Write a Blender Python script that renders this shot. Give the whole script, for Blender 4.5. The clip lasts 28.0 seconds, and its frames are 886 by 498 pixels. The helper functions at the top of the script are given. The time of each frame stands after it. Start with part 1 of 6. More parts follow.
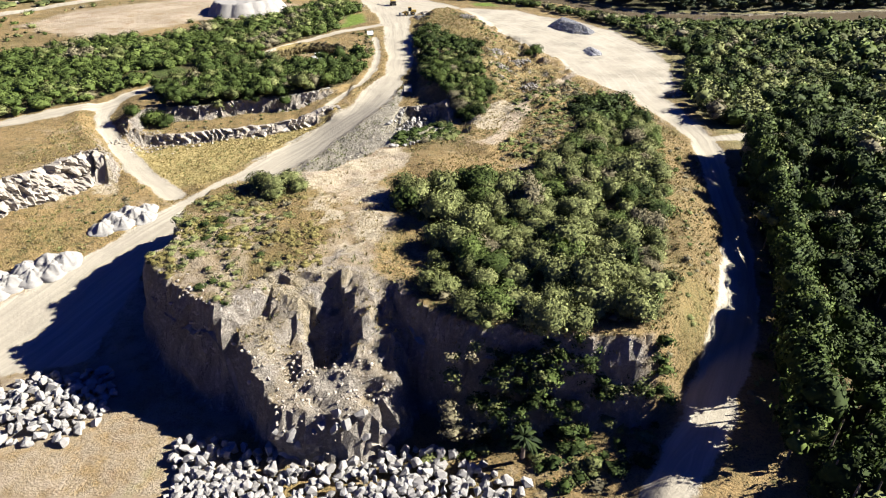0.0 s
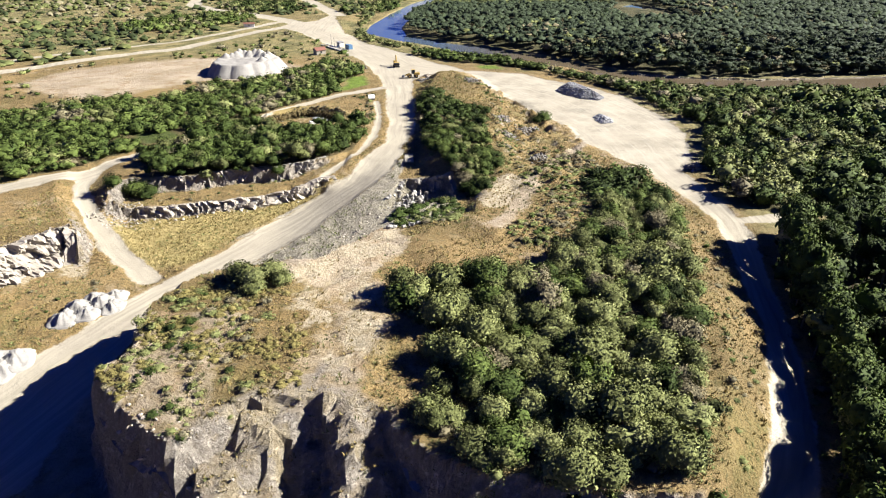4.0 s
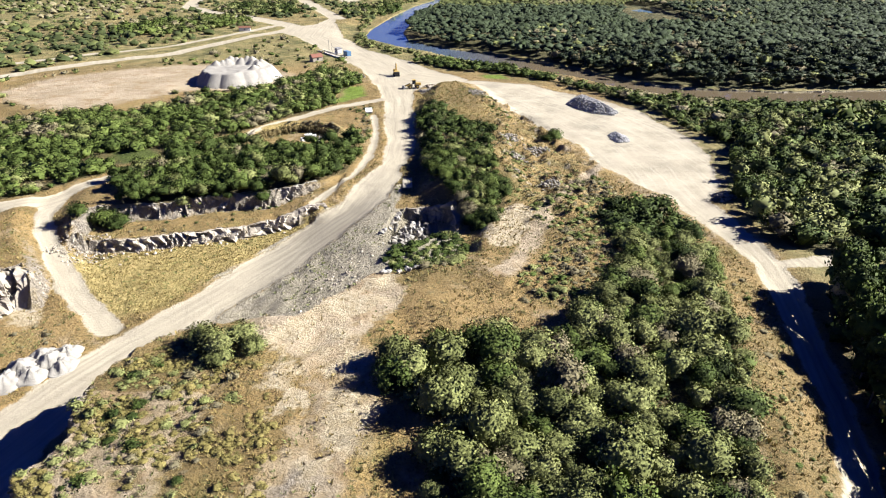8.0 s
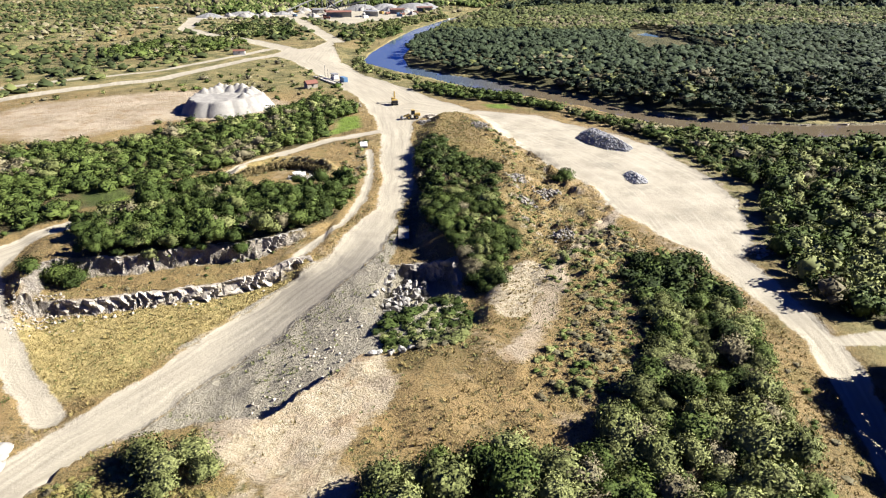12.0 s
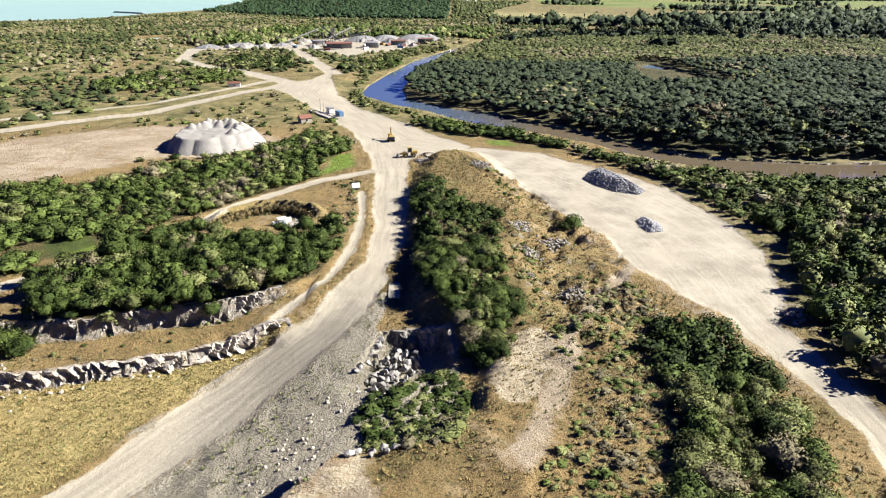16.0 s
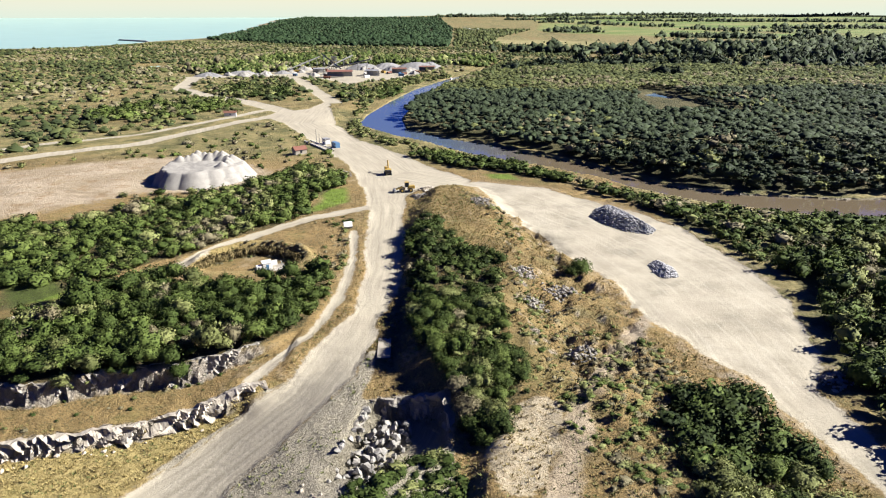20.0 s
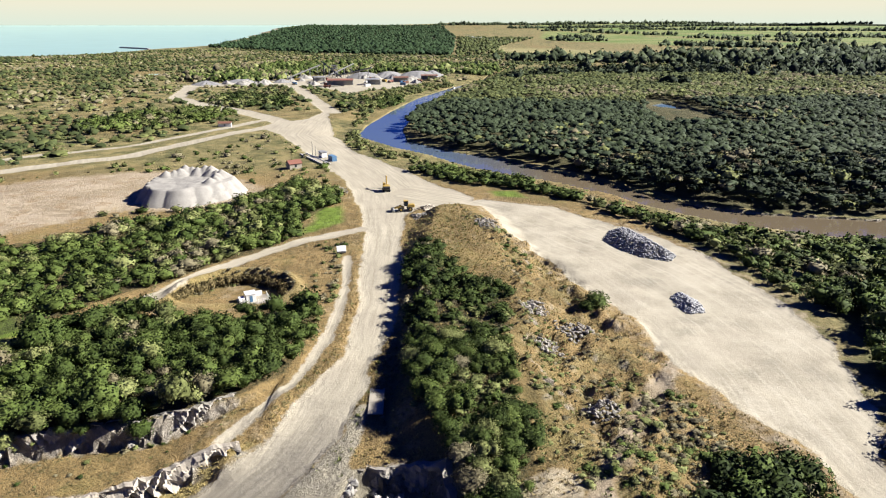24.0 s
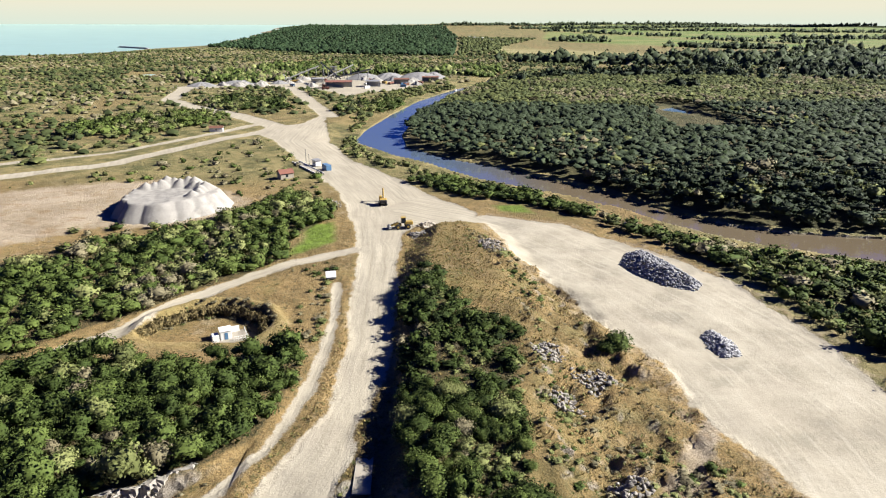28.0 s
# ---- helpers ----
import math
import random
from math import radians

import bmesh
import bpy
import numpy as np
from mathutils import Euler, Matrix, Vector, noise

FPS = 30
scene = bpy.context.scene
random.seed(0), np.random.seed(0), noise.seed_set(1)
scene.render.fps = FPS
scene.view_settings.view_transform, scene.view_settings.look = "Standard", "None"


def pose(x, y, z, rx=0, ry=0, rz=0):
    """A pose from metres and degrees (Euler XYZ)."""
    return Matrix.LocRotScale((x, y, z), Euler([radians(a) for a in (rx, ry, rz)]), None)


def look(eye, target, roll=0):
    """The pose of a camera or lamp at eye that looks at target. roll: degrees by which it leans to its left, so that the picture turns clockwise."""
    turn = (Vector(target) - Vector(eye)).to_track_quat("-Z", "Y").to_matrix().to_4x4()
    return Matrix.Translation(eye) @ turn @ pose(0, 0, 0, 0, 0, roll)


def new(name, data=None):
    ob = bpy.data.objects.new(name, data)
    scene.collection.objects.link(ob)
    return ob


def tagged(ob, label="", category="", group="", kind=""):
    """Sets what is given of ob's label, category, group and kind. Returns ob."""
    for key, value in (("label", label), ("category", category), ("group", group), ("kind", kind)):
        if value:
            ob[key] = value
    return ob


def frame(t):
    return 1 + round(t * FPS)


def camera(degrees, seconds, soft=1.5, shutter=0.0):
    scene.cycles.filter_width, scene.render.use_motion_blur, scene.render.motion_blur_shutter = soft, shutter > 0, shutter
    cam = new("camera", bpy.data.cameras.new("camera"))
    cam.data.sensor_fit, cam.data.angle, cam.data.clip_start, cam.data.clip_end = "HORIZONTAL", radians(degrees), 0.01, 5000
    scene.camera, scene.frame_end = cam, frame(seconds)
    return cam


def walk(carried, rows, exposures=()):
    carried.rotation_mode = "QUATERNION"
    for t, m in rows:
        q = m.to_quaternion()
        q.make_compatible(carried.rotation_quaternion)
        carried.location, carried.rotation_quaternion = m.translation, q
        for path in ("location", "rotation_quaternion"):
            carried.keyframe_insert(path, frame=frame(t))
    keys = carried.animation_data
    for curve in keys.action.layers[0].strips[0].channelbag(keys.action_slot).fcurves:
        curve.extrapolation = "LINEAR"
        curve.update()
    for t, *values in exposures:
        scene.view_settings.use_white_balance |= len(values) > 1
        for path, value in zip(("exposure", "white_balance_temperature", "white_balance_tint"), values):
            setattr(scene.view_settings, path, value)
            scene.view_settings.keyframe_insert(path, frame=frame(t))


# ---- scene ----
cam = camera(70.3, 28.0, 1.1)
PATH = [
    (0, (-0.874, -3.549, 59.684), (-0.88, -1.839, 58.648), -1.0),
    (1, (-0.861, 0.604, 59.861), (-0.866, 2.339, 58.867), -0.9),
    (2, (-0.963, 4.928, 60.224), (-0.968, 6.687, 59.272), -0.8),
    (3, (-0.874, 9.218, 60.143), (-0.883, 11.003, 59.24), -0.7),
    (3.5, (-0.826, 11.362, 60.218), (-0.836, 13.148, 59.318), -0.6),
    (5.5, (-0.453, 20.802, 60.247), (-0.469, 22.588, 59.347), -0.5),
    (7, (-0.482, 27.95, 60.605), (-0.499, 29.735, 59.703), -0.4),
    (8, (-0.645, 33.076, 60.757), (-0.663, 34.862, 59.858), -0.3),
    (9.5, (-0.635, 40.851, 61.095), (-0.653, 42.641, 60.202), -0.2),
    (10.5, (-0.346, 45.947, 61.253), (-0.368, 47.745, 60.377), -0.2),
    (11, (-0.649, 48.487, 61.302), (-0.669, 50.289, 60.435), -0.1),
    (12.5, (-0.907, 56.036, 61.241), (-0.925, 57.851, 60.401), 0.0),
    (14.5, (-0.034, 64.854, 61.13), (-0.057, 66.687, 60.33), 0.1),
    (17, (0.611, 74.394, 61.249), (0.585, 76.246, 60.496), 0.0),
    (20, (1.606, 84.991, 61.374), (1.573, 86.865, 60.675), -0.0),
    (21, (1.592, 89.278, 61.057), (1.558, 91.159, 60.378), -0.0),
    (21.5, (1.518, 91.002, 60.901), (1.484, 92.885, 60.227), 0.0),
    (23.5, (1.519, 98.907, 61.163), (1.48, 100.789, 60.486), 0.1),
    (26, (1.336, 110.156, 61.486), (1.295, 112.037, 60.808), 0.1),
    (28, (1.23, 119.59, 61.608), (1.187, 121.471, 60.931), 0.3),
]
walk(cam, [(t, look(eye, target, roll)) for t, eye, target, roll in PATH], [(0.0, 2.1), (9.0, 2.1), (14.0, 2.03), (20.0, 1.91), (28.0, 1.83)])

# ---- sky, sun, exposure ----
SUN_AZ, SUN_EL = 7.0, 32.0     # degrees: from +x towards +y; above the horizon
world = bpy.data.worlds.new("world")
scene.world = world
world.use_nodes = True
wn = world.node_tree.nodes
sky = wn.new("ShaderNodeTexSky")
sky.sky_type, sky.sun_disc = "NISHITA", False
sky.sun_elevation, sky.sun_rotation = radians(SUN_EL), radians(90 - SUN_AZ)
sky.air_density, sky.dust_density, sky.ozone_density = 1.0, 0.25, 4.0
wn["Background"].inputs["Strength"].default_value = 0.0098
tone = wn.new("ShaderNodeMix")
tone.data_type, tone.blend_type = "RGBA", "MULTIPLY"
tone.inputs[0].default_value = 1.0
tone.inputs[7].default_value = (0.14, 0.45, 2.15, 1)
world.node_tree.links.new(sky.outputs["Color"], tone.inputs[6])
world.node_tree.links.new(tone.outputs[2], wn["Background"].inputs["Color"])
sun = new("sun", bpy.data.lights.new("sun", "SUN"))
sun.data.energy, sun.data.angle, sun.data.color = 5.0, radians(0.53), (1.0, 0.966, 0.918)
_e, _a = radians(SUN_EL), radians(SUN_AZ)
sun.matrix_world = look((300 * math.cos(_e) * math.cos(_a), 300 * math.cos(_e) * math.sin(_a) + 150, 300 * math.sin(_e)), (0, 150, 0))


# ---- numeric tools ----
def sm(t):
    t = np.clip(t, 0, 1)
    return t * t * (3 - 2 * t)


def lerp(a, b, t):
    return a + (b - a) * t


def hash3(i, j, k, seed=0):
    """A fixed random number from 0 to 1 for each cell of a grid."""
    n = (i.astype(np.int64) * 374761393 + j.astype(np.int64) * 668265263 + k.astype(np.int64) * 2147483647 + seed * 974711) & 0x7FFFFFFF
    n = (n ^ (n >> 13)) * 1274126177 & 0x7FFFFFFF
    n = (n ^ (n >> 15)) * 2246822519 & 0x7FFFFFFF
    return (n ^ (n >> 16)).astype(np.float64) / 0x7FFFFFFF


def vnoise(x, y, seed=0):
    """Smooth value noise of cell size 1, from 0 to 1."""
    i, j = np.floor(x), np.floor(y)
    u, v = sm(x - i), sm(y - j)
    k = np.zeros_like(i)
    a, b = hash3(i, j, k, seed), hash3(i + 1, j, k, seed)
    c, d = hash3(i, j + 1, k, seed), hash3(i + 1, j + 1, k, seed)
    return lerp(lerp(a, b, u), lerp(c, d, u), v)


def fbm(x, y, size, seed=0, octaves=4):
    """Fractal noise about 0, roughly from -1 to 1, of the given largest size in metres."""
    out, amp, tot = 0, 1.0, 0.0
    for o in range(octaves):
        out = out + amp * (2 * vnoise(x / size + 17.3 * o, y / size - 9.1 * o, seed + o) - 1)
        tot += amp
        size, amp = size / 2.1, amp * 0.55
    return out / tot * 1.4


def blocky(x, y, z, size, seed=0):
    """Steps like jointed rock: one value for each tilted block."""
    a = (x * 0.86 + y * 0.42 + z * 0.25) / size
    b = (y * 0.88 - x * 0.40 + z * 0.30) / size
    c = (z * 0.92 - x * 0.18 - y * 0.28) / (size * 0.8)
    return hash3(np.floor(a), np.floor(b), np.floor(c), seed) - 0.5


def poly_sd(x, y, poly):
    """Distance to a polygon's edge, below 0 inside."""
    d2 = np.full(x.shape, 1e18)
    inside = np.zeros(x.shape, bool)
    n = len(poly)
    for i in range(n):
        (ax, ay), (bx, by) = poly[i], poly[(i + 1) % n]
        ex, ey = bx - ax, by - ay
        t = np.clip(((x - ax) * ex + (y - ay) * ey) / (ex * ex + ey * ey + 1e-9), 0, 1)
        d2 = np.minimum(d2, (x - ax - t * ex) ** 2 + (y - ay - t * ey) ** 2)
        if ay != by:
            hit = ((ay > y) != (by > y)) & (x < (bx - ax) * (y - ay) / (by - ay) + ax)
            inside ^= hit
    d = np.sqrt(d2)
    return np.where(inside, -d, d)


def line_d(x, y, line):
    """Distance to a line, the length along it and the value (third number) there, if any."""
    best = np.full(x.shape, 1e18)
    along, val = np.zeros(x.shape), np.zeros(x.shape)
    run = 0.0
    for p, q in zip(line[:-1], line[1:]):
        ex, ey = q[0] - p[0], q[1] - p[1]
        ln = math.hypot(ex, ey)
        t = np.clip(((x - p[0]) * ex + (y - p[1]) * ey) / (ln * ln), 0, 1)
        d = np.hypot(x - p[0] - t * ex, y - p[1] - t * ey)
        near = d < best
        best = np.where(near, d, best)
        along = np.where(near, run + t * ln, along)
        if len(p) > 2:
            val = np.where(near, lerp(p[2], q[2], t), val)
        run += ln
    return best, along, val


# ---- the plan, in metres ----
PIT = [(-12, 194), (-24, 192), (-31, 186), (-41, 181), (-53, 174.5), (-64, 171.5), (-75, 168), (-86, 166.5), (-93, 163), (-86, 148),
       (-84, 140), (-87, 144.5), (-89.5, 146), (-95, 139), (-99, 132.5), (-104, 127), (-130, 108), (-320, 70), (-320, -400), (22, -400), (22, 44), (30, 58), (20, 80),
       (0, 100), (-5, 135), (3, 152), (3, 165), (1, 175), (-4, 177.5), (-13, 177.5), (-12, 184)]
MOUND = [(-49.5, 99), (-47.5, 90), (-50, 84.5), (-47, 81), (-41, 74.5), (-34, 70.5), (-31.4, 73.8), (-26.4, 78.2), (-19, 79.3), (-9, 77), (-4, 70),
         (2, 66.5), (13, 64), (24, 62.5), (28, 64), (33, 70), (38, 82), (43, 97), (47, 115), (49, 135), (48, 158), (42, 180), (22, 182),
         (8, 164), (5, 150), (-2, 141), (-9, 140), (-15.6, 138.4), (-20.8, 129.6), (-25.3, 121.4), (-33.8, 120.3), (-42.5, 117), (-47.5, 111.5), (-50.5, 103)]
BUTTRESS = [(-34, 71), (-30.5, 66.5), (-27, 61.5), (-24, 57.4), (-19.5, 57.6), (-15.4, 56.7), (-11, 58.7), (-8, 62), (-7.5, 69), (-8.5, 77), (-17, 80), (-26.4, 79.5), (-31.4, 75)]
GULLY = [(-22.5, 75.5), (-17.5, 76.5), (-16.5, 72), (-18.5, 66.5), (-20.5, 67), (-22, 71)]
RIDGE = [(-3, 187), (-3, 210), (-5, 235), (-7.5, 262), (-6, 288), (-4, 304), (4, 306), (8, 290), (12, 262), (15, 235), (13, 205), (12, 186), (3, 178)]
BENCH_LOW = [(-90, 167), (-75, 168), (-64, 171.5), (-53, 174.5), (-41, 181), (-31, 186), (-25, 197), (-27, 215), (-29, 205), (-35, 195.5),
             (-49, 187.3), (-64, 183.7), (-73, 180), (-90, 178.5)]
BENCH_TOP = [(-92, 178.5), (-73, 180), (-64, 183.7), (-49, 187.3), (-35, 195.5), (-29, 205), (-27, 222), (-36, 233), (-60, 232), (-86, 214), (-97, 195)]
HOLLOW = [(-16, 158), (-13, 168), (-12, 175), (-6, 177), (0, 175.5), (1, 168), (-4, 162), (-9, 158)]
BOWL = [(-66, 236), (-64, 241.5), (-57.7, 248.5), (-51.8, 250.5), (-42, 247), (-38.5, 241), (-41.4, 234.8), (-50.7, 233.8), (-60, 233.5)]
WEST_TOP = [(-82, 139), (-85, 146), (-90, 149), (-97, 144), (-103, 134), (-112, 124), (-150, 108), (-320, 80), (-320, 175), (-112, 176), (-101, 165), (-90, 152)]
TRACK = [(-103, 186, -1.2), (-101.5, 176, -1.8), (-96, 167, -3.0), (-87.5, 156, -4.6), (-79, 146.5, -6.2), (-66.5, 134.5, -7.6)]
HAUL_L = [(-90, 88), (-72, 113), (-66, 126), (-60.5, 135.5), (-54.5, 145), (-48, 159.5), (-39, 174.5), (-28, 187), (-21.5, 206), (-20, 216), (-21.4, 235),
          (-24.2, 258), (-26.1, 281), (-30.2, 306), (-44.3, 354), (-59, 382), (-83.7, 431), (-103, 470), (-118, 488), (-119, 512), (-100, 525)]
HAUL_R = [(-92.7, 578), (-86.5, 537), (-68.7, 464), (-50.4, 418), (-27.7, 384), (-9.3, 352), (9.2, 328), (5, 316), (-10, 313), (-14.8, 306), (-15.2, 286), (-13.3, 258),
          (-11.7, 235), (-12.7, 211), (-16, 186), (-24.5, 169), (-34, 154.5), (-43, 144), (-49.5, 132), (-56, 122), (-60, 112), (-62, 96), (-62, 78), (-90, 70)]
HAUL = HAUL_L + HAUL_R
YARD = [(-4, 318), (10.7, 312), (16, 287), (27.6, 260), (35.7, 237), (42.5, 224), (41, 213), (45.3, 203), (50, 192), (55.5, 184), (57.5, 170), (60.5, 157), (67.5, 153), (67, 168),
        (64.5, 180), (71, 190), (78, 216), (79, 231), (76, 248), (71.8, 268), (62.7, 284), (50.5, 298), (36, 314), (11, 326)]
LANE = [(64.2, 160), (64.5, 146), (62, 131), (58, 115), (55.5, 102), (51, 88), (45, 75), (38.5, 64.5), (33, 55), (25, 46), (16, 36)]
OLD_LANE = [(-36, 184.5), (-27.5, 199), (-24.8, 215), (-24.6, 235), (-26.5, 250), (-28.5, 264)]
SIDE = [(65, 147), (72, 147.5), (84, 150)]
UPTRACK = [(-330, 90), (-170, 147), (-127.8, 169.7), (-114, 177.2), (-105.4, 184.5), (-99, 194), (-91.5, 204.5), (-82, 218.6), (-76.5, 228.5), (-69.5, 237), (-64.5, 249.5), (-55, 263), (-44, 277.5), (-29, 288)]
ROAD_A = [(-300, 268), (-230, 320), (-189, 372), (-157, 401), (-144, 433), (-129, 470), (-112, 500)]
ROAD_B = [(-330, 290), (-250, 350), (-206, 396), (-170, 427), (-150, 469), (-123, 527)]
ROAD_C = [(-88, 560), (-110, 618), (-150, 724), (-190, 807), (-210, 825)]
ROAD_D = [(-108, 508), (-152, 560), (-202, 604), (-238, 646), (-268, 755), (-240, 790)]
PLANT = [(-285, 754), (-240, 787), (-194, 795), (-171, 890), (-51, 930), (-36, 780), (-83, 720), (-100, 690), (-115, 720), (-160, 760), (-200, 760), (-260, 740)]
SANDY = [(-190, 340), (-140, 366), (-122, 372), (-90, 356), (-74, 345), (-74, 322), (-90, 306), (-112, 307), (-124, 290), (-150, 270), (-200, 300)]
RIVER = [(58, 960), (15.5, 806), (-4, 700), (-29, 568), (-33, 502), (-27, 462), (-1.5, 431), (25, 410), (47, 384), (66, 361), (81, 339), (95, 325), (111, 318), (127, 315), (145, 312),
         (240, 318), (500, 335), (500, 285), (240, 285), (126, 293), (103, 302), (90, 311), (76, 325), (62, 345), (46, 363), (30, 376), (11, 390), (-12, 421), (-31, 441), (-58, 478), (-57, 522),
         (-49, 587), (-34, 676), (-5, 775), (30, 860), (45, 965)]
POND = [(156, 618), (171, 634), (176, 606), (171, 590), (164, 600)]
LAGOON = [(-400, 893), (-405, 940), (-385, 950), (-368, 890)]
COAST = [(-2400, 600), (-1300, 1100), (-865, 1340), (-788, 1391), (-755, 1542), (-753, 1727), (-732, 1880), (-724, 2115), (-786, 2339), (-1000, 3640), (-1080, 4400), (-1000, 6000), (-6000, 6000), (-6000, 600)]
PINES = [(-635, 1790), (-294, 1480), (-12, 1396), (-4, 2713), (-100, 4300), (-940, 4300), (-930, 3640), (-745, 2420), (-690, 2150)]
FIELD_1 = [(107, 1500), (101, 1849), (264, 1761), (520, 1371), (346, 1279)]
FIELD_2 = [(312, 2600), (440, 3500), (870, 2714), (1250, 2000), (960, 1750), (587, 2049), (365, 2401)]
FIELD_3 = [(430, 3700), (560, 4600), (2600, 4600), (2500, 2500), (1300, 2100), (900, 2800)]
SCARP = [(9, 153), (7, 161), (8.3, 167.5), (11, 170), (15, 175), (19.2, 173.2), (17, 164.5), (14, 155.5), (12, 150.5)]
PATHS = [[(10, 136), (13.5, 145), (19, 160), (21.5, 168.6), (26.8, 180.6), (33, 192), (39.6, 201), (44, 207)], [(-18, 78), (-14, 96), (-18, 112), (-22, 122), (-14, 133)]]


def pit_floor(x, y):
    w = sm((125 - y) / 45)
    near = -7 * sm((-10 - x) / 36) - 0.6 * sm((x + 36) / 16) * sm((-4 - x) / 8) * sm((168 - y) / 20)
    return lerp(near, -11 + 4.5 * sm(x / 40), w)


def far_rise(x, y):
    """The distance lies a little higher, up to the horizon."""
    return 44 * sm((np.hypot(x, y - 100) - 1800) / 3000) ** 1.2


def height(x, y):
    """The lie of the land."""
    n1, n2, n3 = fbm(x, y, 26, 1), fbm(x, y, 7, 2), fbm(x, y, 2.4, 3, 3)
    z = -6 * sm((150 - y) / 95) * sm((x + 60) / 60) + 0.5 * n1
    z = np.where(y < 60, np.minimum(z, -6 * sm((x + 60) / 60)), z)
    # benches and walls west of the haul road
    z = lerp(z, 0.0 + 0.4 * n1, sm(1 - poly_sd(x, y, BENCH_TOP) / 9) * (y > 170))
    j = 0.5 * n2 + 0.9
    z = lerp(z, -4.0 + 0.15 * n2 + 3.4 * sm((x + 48) / 20), sm(0.5 - (np.minimum(poly_sd(x, y, BENCH_LOW) + j, poly_sd(x, y + 2.4, BENCH_LOW) + 1.0)) / 1.6) * (x < -30.5))
    z = lerp(z, -1.2 + 0.3 * n1, sm(0.5 - poly_sd(x, y, WEST_TOP) / 9))
    # the worked floor
    pf = pit_floor(x, y)
    edge = poly_sd(x, y, PIT) + (0.6 * n2 + 0.4 * n3 + 0.8 * (y > 160)) * sm((x + 100) / 10)
    wide = np.where((y > 160) | ((x < -70) & (y > 100)), 1.5, 5.0)
    wide = wide + 14 * sm((x + 40) / 8) * sm((y - 172) / 8) * sm((-12 - x) / 5)
    z = lerp(z, pf + 0.12 * n2, sm(0.5 - edge / wide))
    td, _, tv = line_d(x, y, TRACK)
    z = lerp(z, tv, sm(1.4 - td / 5))
    # the mound
    top = 1.3 + 3.9 * sm((165 - y) / 50) + 0.9 * n1 + 0.35 * n2 - 1.6 * sm((x - 25) / 25) - 0.9 * sm((y - 110) / 14) * sm((-2 - x) / 12)
    bend = 0.9
    steep = lerp(4.0, 1.5, sm((y - 108) / 12) * sm((0 - x) / 8))
    steep = lerp(steep, 13.0, sm((x - 22) / 16) * sm((y - 66) / 14))
    sd = poly_sd(x, y, MOUND)
    crag = sm(1 - np.abs(sd - 3) / 9)
    z = np.maximum(z, lerp(z, top, np.clip(1 - (sd + crag * (0.5 * n2 + 0.4 * n3)) / steep, 0, 1) ** bend))
    # the broken buttress below the mound's rim: a shelf in front, ribs and a gully behind it
    bd = poly_sd(x, y, BUTTRESS) + 0.5 * n3
    ramp = np.interp(y, [57, 62, 66, 69, 72.5, 78, 80], [-3.6, -2.8, -2.0, -0.5, 1.8, 4.3, 4.8]) + 1.3 * sm((-24 - x) / 5) * sm((74 - y) / 6)
    ramp = ramp - 2.8 * sm(0.8 - poly_sd(x, y, GULLY) / 1.6) + 1.6 * sm(1.4 - line_d(x, y, [(-13.5, 75), (-12.5, 66.5)])[0] / 1.8)
    ramp = ramp + 1.1 * n3 + 0.8 * n2
    z = np.where((x < -6) & (x > -36) & (y < 82), np.maximum(z, lerp(z, ramp, np.clip(1 - bd / 1.6, 0, 1))), z)
    sc = poly_sd(x, y, [(-3, 150), (5, 152), (7, 166), (12, 175), (8, 180), (0, 178)])
    z = z - 1.5 * sm(0.7 - (sc + 0.6 * n2) / 6)
    z = lerp(z, np.minimum(z, -4.6), sm(0.6 - (poly_sd(x, y, HOLLOW) + 0.6 * n2) / 2.2))
    # the ridge with trees, and rough ground east of it
    rd = poly_sd(x, y, RIDGE)
    rs = lerp(6.5, 13, sm((x - 2) / 8))
    z = np.maximum(z, lerp(z, 3.6 + 0.8 * n1, np.clip(1 - (rd + 0.7 * n2) / rs, 0, 1)))
    rough = sm(1 - poly_sd(x, y, [(16, 186), (16, 235), (12, 296), (25, 262), (40, 218), (38, 195), (28, 170)]) / 5)
    z = z + rough * (1.5 * n2 + 0.6 * n3)
    # hummocks on all open ground
    worn = np.clip(gravel(x, y), 0, 1)
    z = z + sm((y - 60) / 10) * sm((330 - y) / 20) * (1 - worn) * (0.26 * n3 + 0.18 * n2)
    # bowl with the transformer house, river, ponds, sea
    bd = poly_sd(x, y, BOWL) + 0.3 * n2
    z = lerp(z, -1.7, sm(0.55 - bd / 1.6)) + 1.7 * sm(1.1 - np.abs(bd - 1.6) / 2.4) * sm((y - 236) / 5) * (bd > -3)
    for poly, deep, w in ((RIVER, -6.0, 4), (POND, -4.5, 3), (LAGOON, -4, 12)):
        z = lerp(z, deep, sm(0.5 - poly_sd(x, y, poly) / w))
    away = sm((y - 330) / 120)
    z = z + away * 0.5 * fbm(x, y, 90, 9)
    rv = poly_sd(x, y, RIVER)
    z = np.where((rv > 0) & (y > 275), lerp(z, -2.5 + 0.3 * n2, sm(1.25 - rv / 22)), z)
    sea = poly_sd(x, y, COAST)
    z = np.where(y > 500, lerp(z, -9, sm(0.5 - sea / 60)), z)
    hills = 26 * sm((np.hypot(x, y) - 4000) / 700) * np.clip(vnoise(x / 500, y / 900, 77) - 0.25, 0, 1) * sm((x + 700) / 800)
    return z + np.where(sea > 0, far_rise(x, y) + hills, 0)


def strip(x, y, line, half):
    return 0.5 + (half - line_d(x, y, line)[0]) / 2.0


